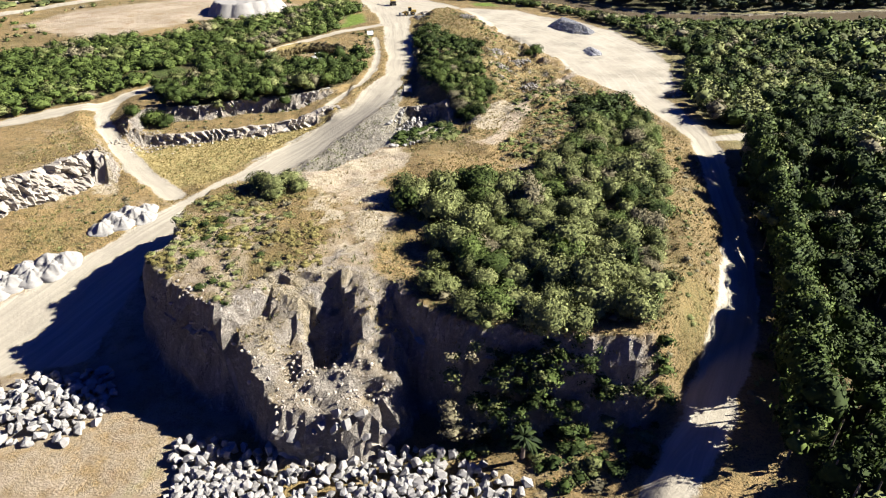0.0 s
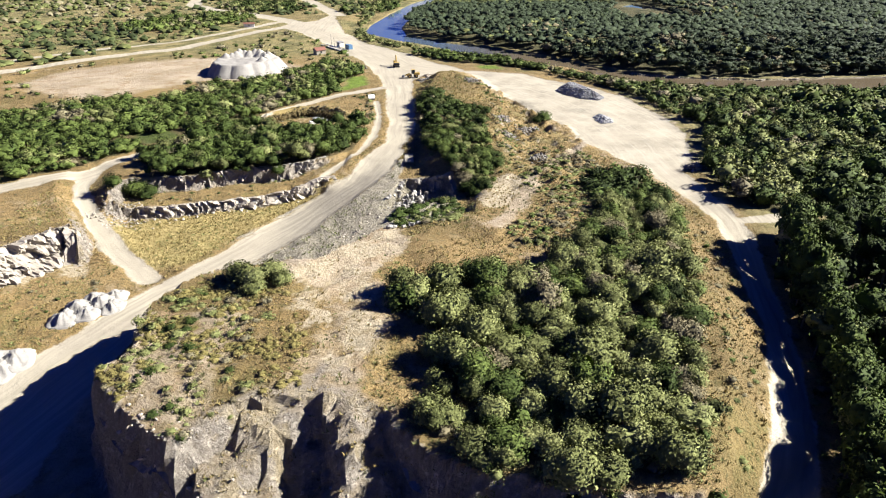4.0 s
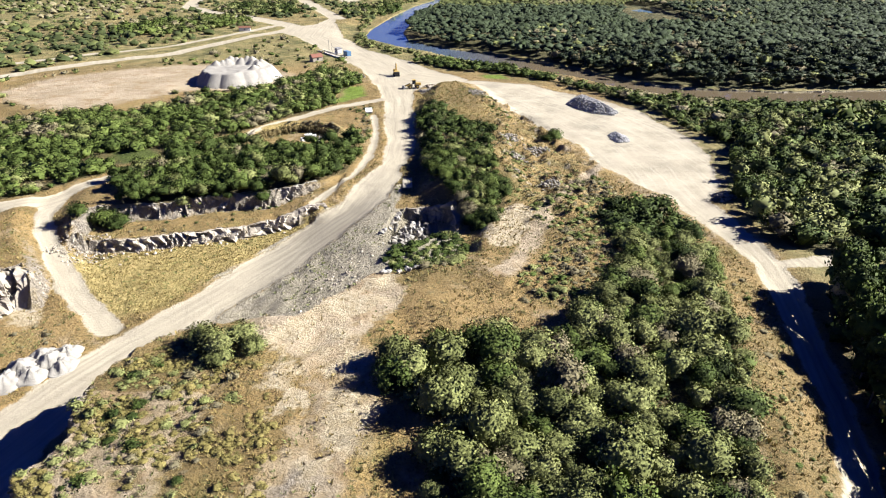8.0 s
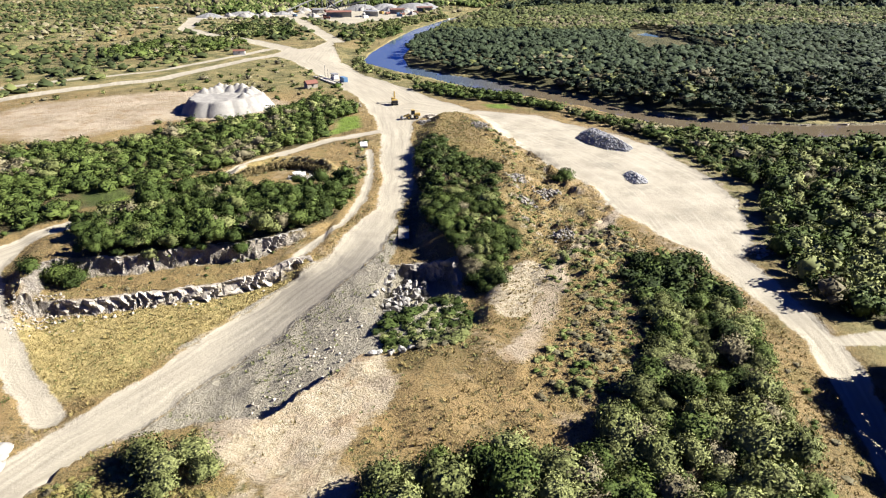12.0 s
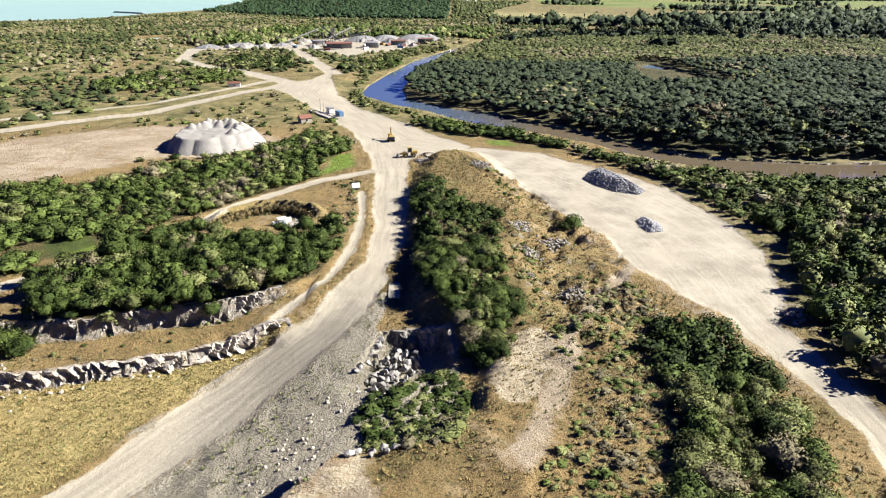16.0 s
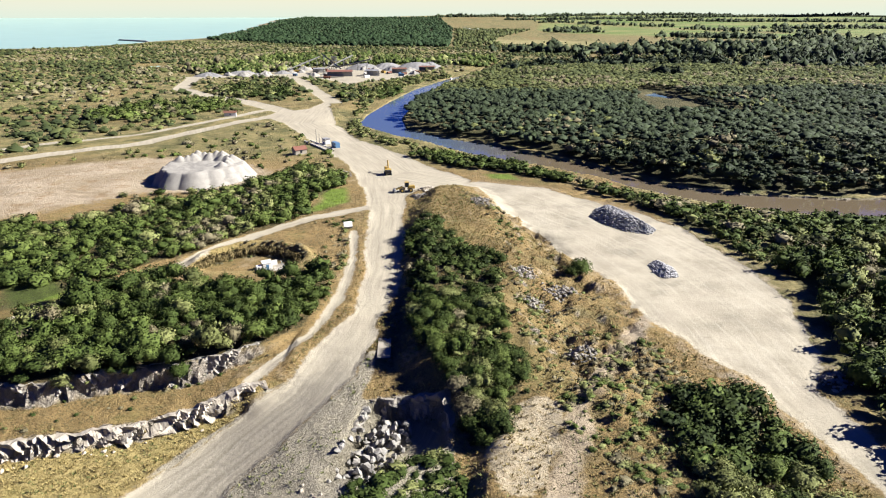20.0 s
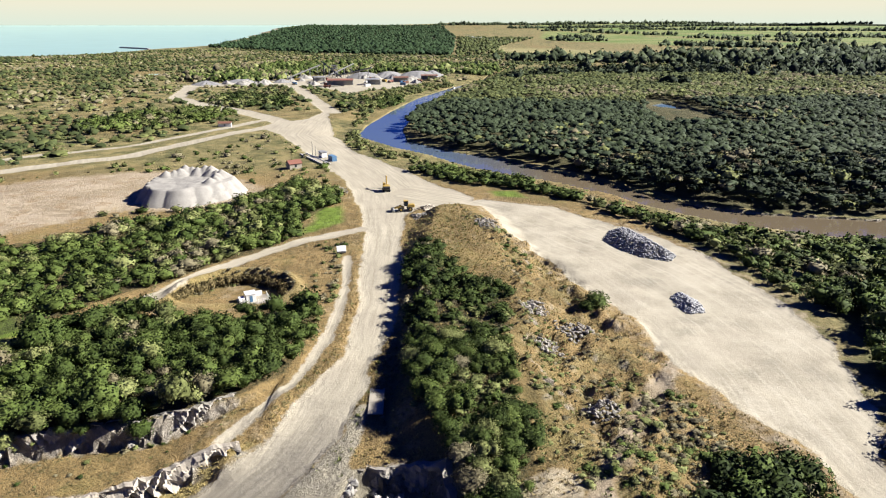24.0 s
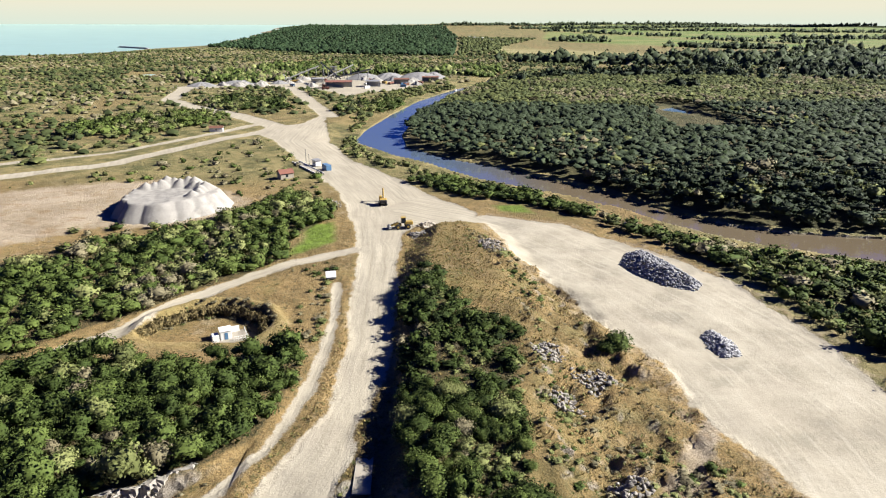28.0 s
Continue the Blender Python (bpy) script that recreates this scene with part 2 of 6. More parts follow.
def gravel(x, y):
    """How far the ground is worn gravel, 0 to 1."""
    n = 1.1 * fbm(x, y, 7, 21) + 0.35 * fbm(x, y, 1.9, 22, 2)
    out = np.clip(0.5 - (poly_sd(x, y, HAUL) + n) / 2.2, 0, 1)
    out = np.maximum(out, np.clip(0.5 - (poly_sd(x, y, YARD) + 1.2 * n) / 2.5, 0, 1))
    for line, half in ((LANE, 3.2), (OLD_LANE, 1.1), (SIDE, 1.7), (TRACK, 2.5), (UPTRACK, 2.6), (ROAD_A, 4.5), (ROAD_B, 3), (ROAD_C, 6), (ROAD_D, 7)):
        out = np.maximum(out, np.clip(strip(x, y, line, half) - 0.35 * n, 0, 1))
    out = np.maximum(out, np.clip(0.5 - (poly_sd(x, y, PLANT) + 6 * fbm(x, y, 30, 5)) / 8, 0, 1))
    return out


# ---- materials ----
class Nodes:
    """A short way to wire a node material."""

    def __init__(self, name):
        self.mat = bpy.data.materials.new(name)
        self.mat.use_nodes = True
        self.tree = self.mat.node_tree
        self.bsdf = self.tree.nodes["Principled BSDF"]
        self.pos = self.node("ShaderNodeNewGeometry").outputs["Position"]

    def node(self, kind, **inputs):
        n = self.tree.nodes.new(kind)
        for key, value in inputs.items():
            self.put(n.inputs[key.replace("_", " ")], value)
        return n

    def put(self, socket, value):
        if isinstance(value, bpy.types.NodeSocket):
            self.tree.links.new(value, socket)
        elif isinstance(value, tuple) and len(value) == 3 and socket.type == "RGBA":
            socket.default_value = (*value, 1)
        else:
            socket.default_value = value

    def noise(self, scale, detail=4.0, rough=0.6, vector=None):
        return self.node("ShaderNodeTexNoise", Vector=vector or self.pos, Scale=scale, Detail=detail, Roughness=rough).outputs["Fac"]

    def voronoi(self, scale, feature="F1", out="Distance"):
        n = self.node("ShaderNodeTexVoronoi", Vector=self.pos, Scale=scale)
        n.feature = feature
        return n.outputs[out]

    def attr(self, name):
        n = self.node("ShaderNodeAttribute")
        n.attribute_name = name
        return n.outputs["Fac"]

    def math(self, op, a, b=0.0, clamp=False):
        n = self.node("ShaderNodeMath")
        n.operation, n.use_clamp = op, clamp
        self.put(n.inputs[0], a)
        self.put(n.inputs[1], b)
        return n.outputs[0]

    def band(self, value, lo, hi):
        n = self.node("ShaderNodeMapRange")
        for i, v in enumerate((value, lo, hi, 0.0, 1.0)):
            self.put(n.inputs[i], v)
        return n.outputs[0]

    def mix(self, fac, a, b):
        n = self.node("ShaderNodeMix")
        n.data_type = "RGBA"
        self.put(n.inputs[0], fac)
        self.put(n.inputs[6], a)
        self.put(n.inputs[7], b)
        return n.outputs[2]

    def bump(self, value, strength, distance):
        b = self.node("ShaderNodeBump", Height=value, Strength=strength, Distance=distance)
        self.put(self.bsdf.inputs["Normal"], b.outputs[0])

    def done(self, color, rough=0.85, metal=0.0, spec=0.3):
        self.put(self.bsdf.inputs["Base Color"], color)
        self.put(self.bsdf.inputs["Roughness"], rough)
        self.put(self.bsdf.inputs["Metallic"], metal)
        self.put(self.bsdf.inputs["Specular IOR Level"], spec)
        return self.mat


def ground_material():
    m = Nodes("ground")
    big, mid, fine = m.noise(0.035, 5), m.noise(0.35, 6, 0.65), m.noise(3.0, 5, 0.7)
    dry = m.mix(m.band(mid, 0.35, 0.65), (0.245, 0.166, 0.072), (0.162, 0.115, 0.048))
    dry = m.mix(m.band(big, 0.42, 0.62), dry, (0.128, 0.092, 0.038))
    dry = m.mix(m.band(fine, 0.50, 0.68), dry, (0.040, 0.037, 0.018))
    dry = m.mix(m.math("MULTIPLY", m.band(m.noise(0.12, 6, 0.7), 0.56, 0.68), 0.7), dry, (0.248, 0.196, 0.124))
    dry = m.mix(m.math("MULTIPLY", m.band(m.noise(0.05, 5, 0.6), 0.52, 0.64), 0.4), dry, (0.205, 0.145, 0.065))
    dry = m.mix(m.math("MULTIPLY", m.band(m.noise(0.7, 5, 0.7), 0.55, 0.66), 0.75), dry, (0.050, 0.050, 0.019))
    dry = m.mix(m.attr("gold"), dry, m.mix(m.band(m.noise(0.8, 6, 0.7), 0.38, 0.62), (0.160, 0.128, 0.050), (0.295, 0.234, 0.098)))
    lush = m.mix(m.band(mid, 0.4, 0.6), (0.068, 0.096, 0.016), (0.112, 0.160, 0.024))
    c = m.mix(m.attr("green"), dry, lush)
    wild = m.mix(m.band(m.noise(0.09, 6, 0.7), 0.4, 0.6), (0.070, 0.070, 0.026), (0.185, 0.152, 0.068))
    c = m.mix(m.attr("heath"), c, wild)
    # Leaf litter and the shade below the crowns, painted as one dark floor colour
    c = m.mix(m.math("MULTIPLY", m.band(m.math("ADD", m.attr("litter_shade"), m.math("SUBTRACT", m.noise(0.2, 5, 0.7), 0.5)), 0.3, 0.6), m.math("ADD", 0.4, m.math("MULTIPLY", m.band(fine, 0.4, 0.6), 0.5))), c, (0.022, 0.024, 0.011))
    sand = m.mix(m.band(mid, 0.3, 0.7), (0.272, 0.220, 0.152), (0.200, 0.160, 0.104))
    sand = m.mix(m.math("MULTIPLY", m.band(m.noise(0.055, 5, 0.6), 0.46, 0.6), 0.75), sand, (0.315, 0.262, 0.186))
    sand = m.mix(m.math("MULTIPLY", m.band(m.noise(0.14, 6, 0.65), 0.52, 0.64), 0.7), sand, (0.185, 0.122, 0.062))
    sand = m.mix(m.math("MULTIPLY", m.band(fine, 0.52, 0.70), 0.4), sand, (0.105, 0.082, 0.048))
    c = m.mix(m.band(m.math("ADD", m.attr("bare"), m.math("MULTIPLY", m.math("SUBTRACT", mid, 0.5), 1.2)), 0.35, 0.7), c, sand)
    # jointed rock
    cell = m.voronoi(0.7, out="Color")
    rock = m.mix(m.noise(0.25, 6, 0.7), (0.335, 0.285, 0.210), (0.250, 0.235, 0.212))
    rock = m.mix(m.math("MULTIPLY", m.band(m.noise(1.1, 6, 0.75), 0.5, 0.7), 0.8), rock, (0.420, 0.385, 0.325))
    rock = m.mix(m.math("MULTIPLY", m.band(m.noise(0.5, 5, 0.7), 0.60, 0.72), 0.6), rock, (0.160, 0.096, 0.048))
    crack = m.band(m.math("ABSOLUTE", m.math("SUBTRACT", m.noise(0.9, 7, 0.72), 0.5)), 0.0, 0.10)
    rock = m.mix(m.math("MULTIPLY", m.math("SUBTRACT", 1.0, crack), 0.5), rock, (0.15, 0.13, 0.105))
    c = m.mix(m.attr("rock"), c, rock)
    chalk = m.mix(m.band(m.noise(0.8, 6, 0.72), 0.36, 0.64), (0.238, 0.192, 0.116), (0.350, 0.302, 0.212))
    chalk = m.mix(m.math("MULTIPLY", m.band(fine, 0.52, 0.68), 0.5), chalk, (0.16, 0.13, 0.085))
    c = m.mix(m.band(m.math("ADD", m.attr("chalk"), m.math("MULTIPLY", m.math("SUBTRACT", m.noise(0.6, 6, 0.7), 0.5), 1.1)), 0.4, 0.62), c, chalk)
    # worn gravel with wheel tracks that follow the road
    across, along = m.attr("across"), m.attr("along")
    vec = m.node("ShaderNodeCombineXYZ", X=m.math("MULTIPLY", across, 0.9), Y=m.math("MULTIPLY", along, 0.035)).outputs[0]
    tracks = m.noise(1.0, 5, 0.6, vec)
    vec2 = m.node("ShaderNodeCombineXYZ", X=m.math("MULTIPLY", across, 3.5), Y=m.math("MULTIPLY", along, 0.12)).outputs[0]
    ruts = m.noise(1.0, 4, 0.6, vec2)
    stone = m.mix(m.band(tracks, 0.28, 0.72), (0.196, 0.174, 0.128), (0.330, 0.298, 0.228))
    stone = m.mix(m.math("MULTIPLY", m.attr("pale"), 0.75), stone, m.mix(m.band(m.noise(0.09, 7, 0.7), 0.40, 0.62), (0.300, 0.272, 0.210), (0.205, 0.182, 0.135)))
    stone = m.mix(m.math("MULTIPLY", m.math("MULTIPLY", m.attr("pale"), m.band(m.noise(0.045, 7, 0.72), 0.54, 0.64)), 0.75), stone, (0.180, 0.165, 0.128))
    stone = m.mix(m.math("MULTIPLY", m.math("MULTIPLY", m.attr("pale"), m.band(tracks, 0.52, 0.66)), 0.45), stone, (0.328, 0.302, 0.240))
    calm = m.math("SUBTRACT", 1.0, m.math("MULTIPLY", m.attr("pale"), 0.8))
    stone = m.mix(m.math("MULTIPLY", m.band(ruts, 0.5, 0.7), m.math("MULTIPLY", calm, 0.4)), stone, (0.20, 0.178, 0.14))
    stone = m.mix(m.math("MULTIPLY", m.band(m.noise(0.06, 6, 0.65), 0.5, 0.66), 0.5), stone, (0.225, 0.197, 0.15))
    stone = m.mix(m.math("MULTIPLY", m.band(fine, 0.6, 0.8), 0.3), stone, (0.18, 0.16, 0.13))
    g = m.math("ADD", m.attr("gravel"), m.math("MULTIPLY", m.math("SUBTRACT", m.noise(1.2, 6, 0.7), 0.5), 0.9))
    c = m.mix(m.band(g, 0.38, 0.62), c, stone)
    slag = m.mix(m.band(ruts, 0.38, 0.62), (0.255, 0.230, 0.170), (0.192, 0.172, 0.124))
    slag = m.mix(m.band(m.noise(0.5, 6, 0.7), 0.45, 0.65), slag, (0.212, 0.190, 0.146))
    c = m.mix(m.band(m.math("ADD", m.attr("grit"), m.math("MULTIPLY", m.math("SUBTRACT", m.noise(0.5, 6, 0.7), 0.5), 0.8)), 0.4, 0.7), c, slag)
    field = m.mix(m.band(m.noise(0.004, 4), 0.4, 0.6), (0.080, 0.118, 0.030), (0.145, 0.152, 0.056))
    c = m.mix(m.attr("field"), c, field)
    c = m.mix(m.attr("stubble"), c, m.mix(m.band(m.noise(0.01, 4), 0.4, 0.6), (0.205, 0.178, 0.085), (0.150, 0.145, 0.058)))
    h = m.math("ADD", m.math("ADD", m.math("MULTIPLY", fine, 0.2), m.math("MULTIPLY", m.noise(1.4, 6, 0.75), 0.55)), m.math("MULTIPLY", mid, 0.35))
    h = m.math("MULTIPLY", h, m.math("SUBTRACT", 1.0, m.math("MULTIPLY", m.attr("gravel"), 0.82)))
    h = m.math("ADD", h, m.math("MULTIPLY", m.math("MULTIPLY", m.attr("rock"), crack), 0.4))
    h = m.math("ADD", h, m.math("MULTIPLY", m.math("MULTIPLY", m.attr("grit"), m.noise(1.3, 6, 0.75)), 0.2))
    m.bump(m.math("SUBTRACT", h, m.math("MULTIPLY", m.math("MULTIPLY", ruts, calm), 0.06)), 0.9, 1.0)
    return m.done(c, 0.92, spec=0.15)


def leaf_material(name, dark, mid, light):
    m = Nodes(name)
    rnd = m.node("ShaderNodeObjectInfo").outputs["Random"]
    t = m.math("ADD", m.math("MULTIPLY", m.attr("tint"), 0.65), m.math("MULTIPLY", rnd, 0.35))
    c = m.mix(m.band(t, 0.1, 0.5), dark, mid)
    c = m.mix(m.band(t, 0.5, 0.95), c, light)
    c = m.mix(m.math("MULTIPLY", m.band(m.noise(2.2, 4, 0.7), 0.5, 0.7), 0.5), c, dark)
    return m.done(c, 0.8, spec=0.1)


def rock_material(name, a, b, scale=1.0):
    m = Nodes(name)
    n1, n2 = m.noise(0.8 * scale, 6, 0.7), m.noise(4.0 * scale, 6, 0.75)
    rnd = m.node("ShaderNodeObjectInfo").outputs["Random"]
    isl = m.node("ShaderNodeNewGeometry").outputs["Random Per Island"]
    c = m.mix(m.band(n1, 0.35, 0.65), a, b)
    c = m.mix(m.math("MULTIPLY", m.band(m.math("ADD", m.math("MULTIPLY", rnd, 0.5), m.math("MULTIPLY", isl, 0.5)), 0.3, 0.8), 0.35), c, tuple(v * 0.7 for v in a))
    c = m.mix(m.math("MULTIPLY", m.band(n2, 0.55, 0.75), 0.5), c, tuple(v * 0.55 for v in a))
    m.bump(n2, 0.8, 0.15)
    return m.done(c, 0.9, spec=0.2)


def plain_material(name, color, rough=0.6, metal=0.0, wear=0.25, scale=1.5):
    m = Nodes(name)
    n = m.math("ADD", m.math("MULTIPLY", m.noise(scale, 6, 0.7), 0.6), m.math("MULTIPLY", m.noise(scale * 7, 5, 0.7), 0.4))
    c = m.mix(m.math("MULTIPLY", m.band(n, 0.48, 0.66), wear * 2.0), color, tuple(v * 0.45 + 0.02 for v in color))
    m.bump(n, 0.3, 0.03)
    return m.done(c, rough, metal)


def heap_material(name, a, b):
    m = Nodes(name)
    c = m.mix(m.band(m.noise(0.4, 6, 0.65), 0.35, 0.65), a, b)
    c = m.mix(m.math("MULTIPLY", m.band(m.noise(6, 5, 0.75), 0.5, 0.75), 0.35), c, tuple(v * 0.6 for v in a))
    m.bump(m.noise(5, 6, 0.7), 0.6, 0.12)
    return m.done(c, 0.95, spec=0.1)


def water_material(name, color, wave, spec=0.5, sky_tint=None):
    m = Nodes(name)
    n = m.math("ADD", m.noise(wave, 4, 0.6), m.math("MULTIPLY", m.noise(wave * 0.15, 3), 0.8))
    m.bump(n, 0.18, 0.25)
    c = m.mix(m.noise(0.01, 4), color, tuple(v * 0.75 for v in color))
    # Sky reflection painted into the base colour as blue, fading out towards +x
    if sky_tint:
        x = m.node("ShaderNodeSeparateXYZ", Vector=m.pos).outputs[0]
        c = m.mix(m.band(x, -5.0, 45.0), sky_tint, c)
    return m.done(c, 0.08 if spec > 0.3 else 0.35, spec=spec)


M_GROUND = ground_material()
M_LEAF = leaf_material("evergreen_leaf", (0.008, 0.014, 0.004), (0.038, 0.056, 0.012), (0.105, 0.136, 0.033))
M_OLIVE = leaf_material("olive_leaf", (0.022, 0.028, 0.008), (0.116, 0.128, 0.044), (0.205, 0.216, 0.086))
M_GREY = leaf_material("bare_twig", (0.050, 0.044, 0.026), (0.128, 0.112, 0.064), (0.205, 0.184, 0.112))
M_STRAW = leaf_material("dry_grass", (0.120, 0.094, 0.036), (0.225, 0.176, 0.070), (0.33, 0.27, 0.115))
M_VINE = leaf_material("dry_vine", (0.030, 0.024, 0.010), (0.105, 0.082, 0.036), (0.190, 0.152, 0.070))
M_SEDGE = leaf_material("yellow_sedge", (0.050, 0.044, 0.014), (0.138, 0.118, 0.040), (0.215, 0.182, 0.068))
M_FAR = leaf_material("far_wood", (0.014, 0.021, 0.009), (0.046, 0.058, 0.020), (0.105, 0.114, 0.042))
# Far leaves: the haze of distance is put into the colour as blue
M_HAZY_LEAF = leaf_material("hazy_leaf", (0.013, 0.020, 0.011), (0.034, 0.047, 0.023), (0.064, 0.078, 0.036))
M_PINE = leaf_material("pine", (0.010, 0.022, 0.010), (0.020, 0.038, 0.015), (0.036, 0.056, 0.022))
M_BARK = plain_material("bark", (0.16, 0.12, 0.085), 0.9, scale=3)
M_BOULDER = rock_material("pale_boulder", (0.195, 0.183, 0.162), (0.262, 0.252, 0.232))
M_RUBBLE = rock_material("grey_rubble", (0.176, 0.176, 0.180), (0.272, 0.268, 0.260), 2.0)
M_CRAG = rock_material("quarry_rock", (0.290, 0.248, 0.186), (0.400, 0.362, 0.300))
# Same quarry rock on shaded faces: the shade is put into a darker grey
M_SHADED_ROCK = rock_material("shaded_rock", (0.165, 0.152, 0.132), (0.27, 0.248, 0.21), 0.6)
M_PALE = rock_material("pale_rock", (0.228, 0.198, 0.155), (0.312, 0.284, 0.240), 0.6)
M_BROKEN = rock_material("broken_stone", (0.225, 0.228, 0.236), (0.345, 0.342, 0.336), 2.0)
M_HEAP = heap_material("crushed_stone", (0.190, 0.180, 0.160), (0.245, 0.233, 0.208))
M_HEAP_GREY = heap_material("grey_aggregate", (0.135, 0.136, 0.138), (0.205, 0.198, 0.190))
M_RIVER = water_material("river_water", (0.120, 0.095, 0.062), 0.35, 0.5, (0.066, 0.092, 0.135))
# The pond's blue base colour paints in the sky it would mirror
M_POND = water_material("pond_water", (0.10, 0.17, 0.27), 0.35, 0.5)
M_SEA = water_material("sea_water", (0.235, 0.36, 0.335), 0.05, 0.15)
M_YELLOW = plain_material("yellow_paint", (0.27, 0.18, 0.04), 0.5)
M_BLACK = plain_material("black_rubber", (0.02, 0.02, 0.02), 0.8)
M_STEEL = plain_material("dull_steel", (0.20, 0.20, 0.19), 0.5, 0.6)
M_GLASS = plain_material("dark_glass", (0.015, 0.02, 0.025), 0.08, wear=0.05)
M_WHITE = plain_material("white_paint", (0.52, 0.515, 0.49), 0.6, wear=0.12)
M_ROOF = plain_material("red_tile", (0.15, 0.062, 0.042), 0.8, wear=0.3)
M_CONCRETE = plain_material("concrete", (0.25, 0.225, 0.178), 0.85)
M_TIN = plain_material("tin_roof", (0.27, 0.27, 0.26), 0.45, 0.4)
M_RUST = plain_material("rust", (0.12, 0.055, 0.035), 0.8)
M_BLUE = plain_material("blue_paint", (0.06, 0.13, 0.22), 0.5)


# ---- mesh tools ----
def mesh_of(name, verts, faces, mat, attrs=None, smooth=None, normals=None):
    """A mesh from arrays: verts n x 3, faces m x 3 or m x 4; normals n x 3 where the shading is rounder than the facets."""
    me = bpy.data.meshes.new(name)
    verts, faces = np.asarray(verts, np.float32), np.asarray(faces, np.int32)
    k = faces.shape[1]
    me.vertices.add(len(verts))
    me.vertices.foreach_set("co", verts.ravel())
    me.loops.add(faces.size)
    me.loops.foreach_set("vertex_index", faces.ravel())
    me.polygons.add(len(faces))
    me.polygons.foreach_set("loop_start", np.arange(len(faces), dtype=np.int32) * k)
    if smooth is not None:
        me.polygons.foreach_set("use_smooth", np.broadcast_to(smooth, len(faces)).astype(bool))
    else:
        me.polygons.foreach_set("use_smooth", np.zeros(len(faces), bool))
    for key, val in (attrs or {}).items():
        me.attributes.new(key, "FLOAT", "POINT").data.foreach_set("value", np.asarray(val, np.float32))
    me.materials.append(mat)
    me.update(calc_edges=True)
    me.validate()
    if normals is not None:
        me.attributes.new("custom_normal", "FLOAT_VECTOR", "POINT").data.foreach_set("vector", np.asarray(normals, np.float32).ravel())
        me.update()
    return me


def part(name, bm, material, parent, label="", m=None):
    """One bmesh as one mesh object under a thing or part (or at top level)."""
    me = bpy.data.meshes.new(name)
    bmesh.ops.recalc_face_normals(bm, faces=bm.faces[:])
    bm.to_mesh(me)
    bm.free()
    me.materials.append(material)
    ob = new(name, me)
    if parent is not None:
        ob.parent = parent
    if m is not None:
        ob.matrix_basis = m
    if label:
        ob["label"] = label
    return ob


def box(bm, size, at=(0, 0, 0), turn=(0, 0, 0), bevel=0.0, taper=1.0):
    """A block with softened edges; taper narrows its top."""
    got = bmesh.ops.create_cube(bm, size=1.0)
    vs = got["verts"]
    for v in vs:
        if v.co.z > 0:
            v.co.x *= taper
            v.co.y *= taper
    m = pose(*at, *turn) @ Matrix.Diagonal((*size, 1))
    bmesh.ops.transform(bm, matrix=m, verts=vs)
    if bevel:
        es = list({e for v in vs for e in v.link_edges})
        bmesh.ops.bevel(bm, geom=es, offset=bevel, segments=1, affect="EDGES")
    return bm


def rod(bm, a, b, r1, r2=None, n=8):
    a, b = Vector(a), Vector(b)
    got = bmesh.ops.create_cone(bm, cap_ends=True, segments=n, radius1=r1, radius2=r1 if r2 is None else r2, depth=(b - a).length)
    turn = (b - a).to_track_quat("Z", "Y").to_matrix().to_4x4()
    bmesh.ops.transform(bm, matrix=Matrix.Translation((a + b) / 2) @ turn, verts=got["verts"])
    return bm


def empty(name, at, turn=0.0, label="", category="", group="", scale=1.0):
    ob = new(name)
    ob.empty_display_size = 0.5
    ob.matrix_basis = Matrix.LocRotScale(at, Euler((0, 0, radians(turn))), (scale,) * 3)
    return tagged(ob, label, category, group)


def zat(x, y):
    return float(height(np.array([float(x)]), np.array([float(y)]))[0])


# ---- the ground: one sheet to the horizon, its worn parts split off as roads ----
def spaced(lo, hi, step, far_lo, far_hi, grow=1.12):
    mid = list(np.arange(lo, hi + 1e-6, step))
    up, s = [], step
    while (up[-1] if up else hi) < far_hi:
        s = min(s * grow, 160)
        up.append((up[-1] if up else hi) + s)
    dn, s = [], step
    while (dn[-1] if dn else lo) > far_lo:
        s = min(s * grow, 160)
        dn.append((dn[-1] if dn else lo) - s)
    return np.array(dn[::-1] + mid + up)


HAUL_C = [(-80, 80), (-69, 106), (-62, 119), (-55, 130), (-49, 142), (-42, 154), (-33, 168), (-24, 180), (-18, 198), (-16.5, 215), (-16.5, 235), (-18.5, 258), (-20.5, 285),
          (-24, 306), (-30, 340), (-45, 375), (-66, 420), (-88, 465), (-92, 520), (-93, 578)]
YARD_C = [(-20, 330), (0, 318), (20, 300), (40, 270), (55, 235), (60, 205), (61, 180)] + LANE[:]
GREENS = [[(-39, 315), (-36, 296), (-46, 284), (-45, 300), (-46, 311)], [(16, 330), (28, 328), (24, 338), (14, 338)], [(-98, 210), (-88, 216), (-96, 226), (-108, 222)]]
WOODS_B = [(-84, 179.5), (-73, 179.4), (-64, 182.6), (-49, 186.2), (-35, 194), (-29, 203), (-27, 222), (-30, 229), (-40, 226), (-48, 222.5), (-58, 222.5), (-67, 226), (-76, 224), (-86, 214), (-96, 200)]
WOODS_A = [(-140, 168), (-119, 179), (-108, 189), (-101, 200), (-93, 213), (-84, 227), (-78, 237), (-70, 246), (-63, 257), (-53, 268), (-47, 280), (-47, 302), (-40, 318), (-44, 338), (-64, 352), (-76, 316), (-92, 296), (-112, 282), (-160, 258), (-170, 240), (-170, 156)]
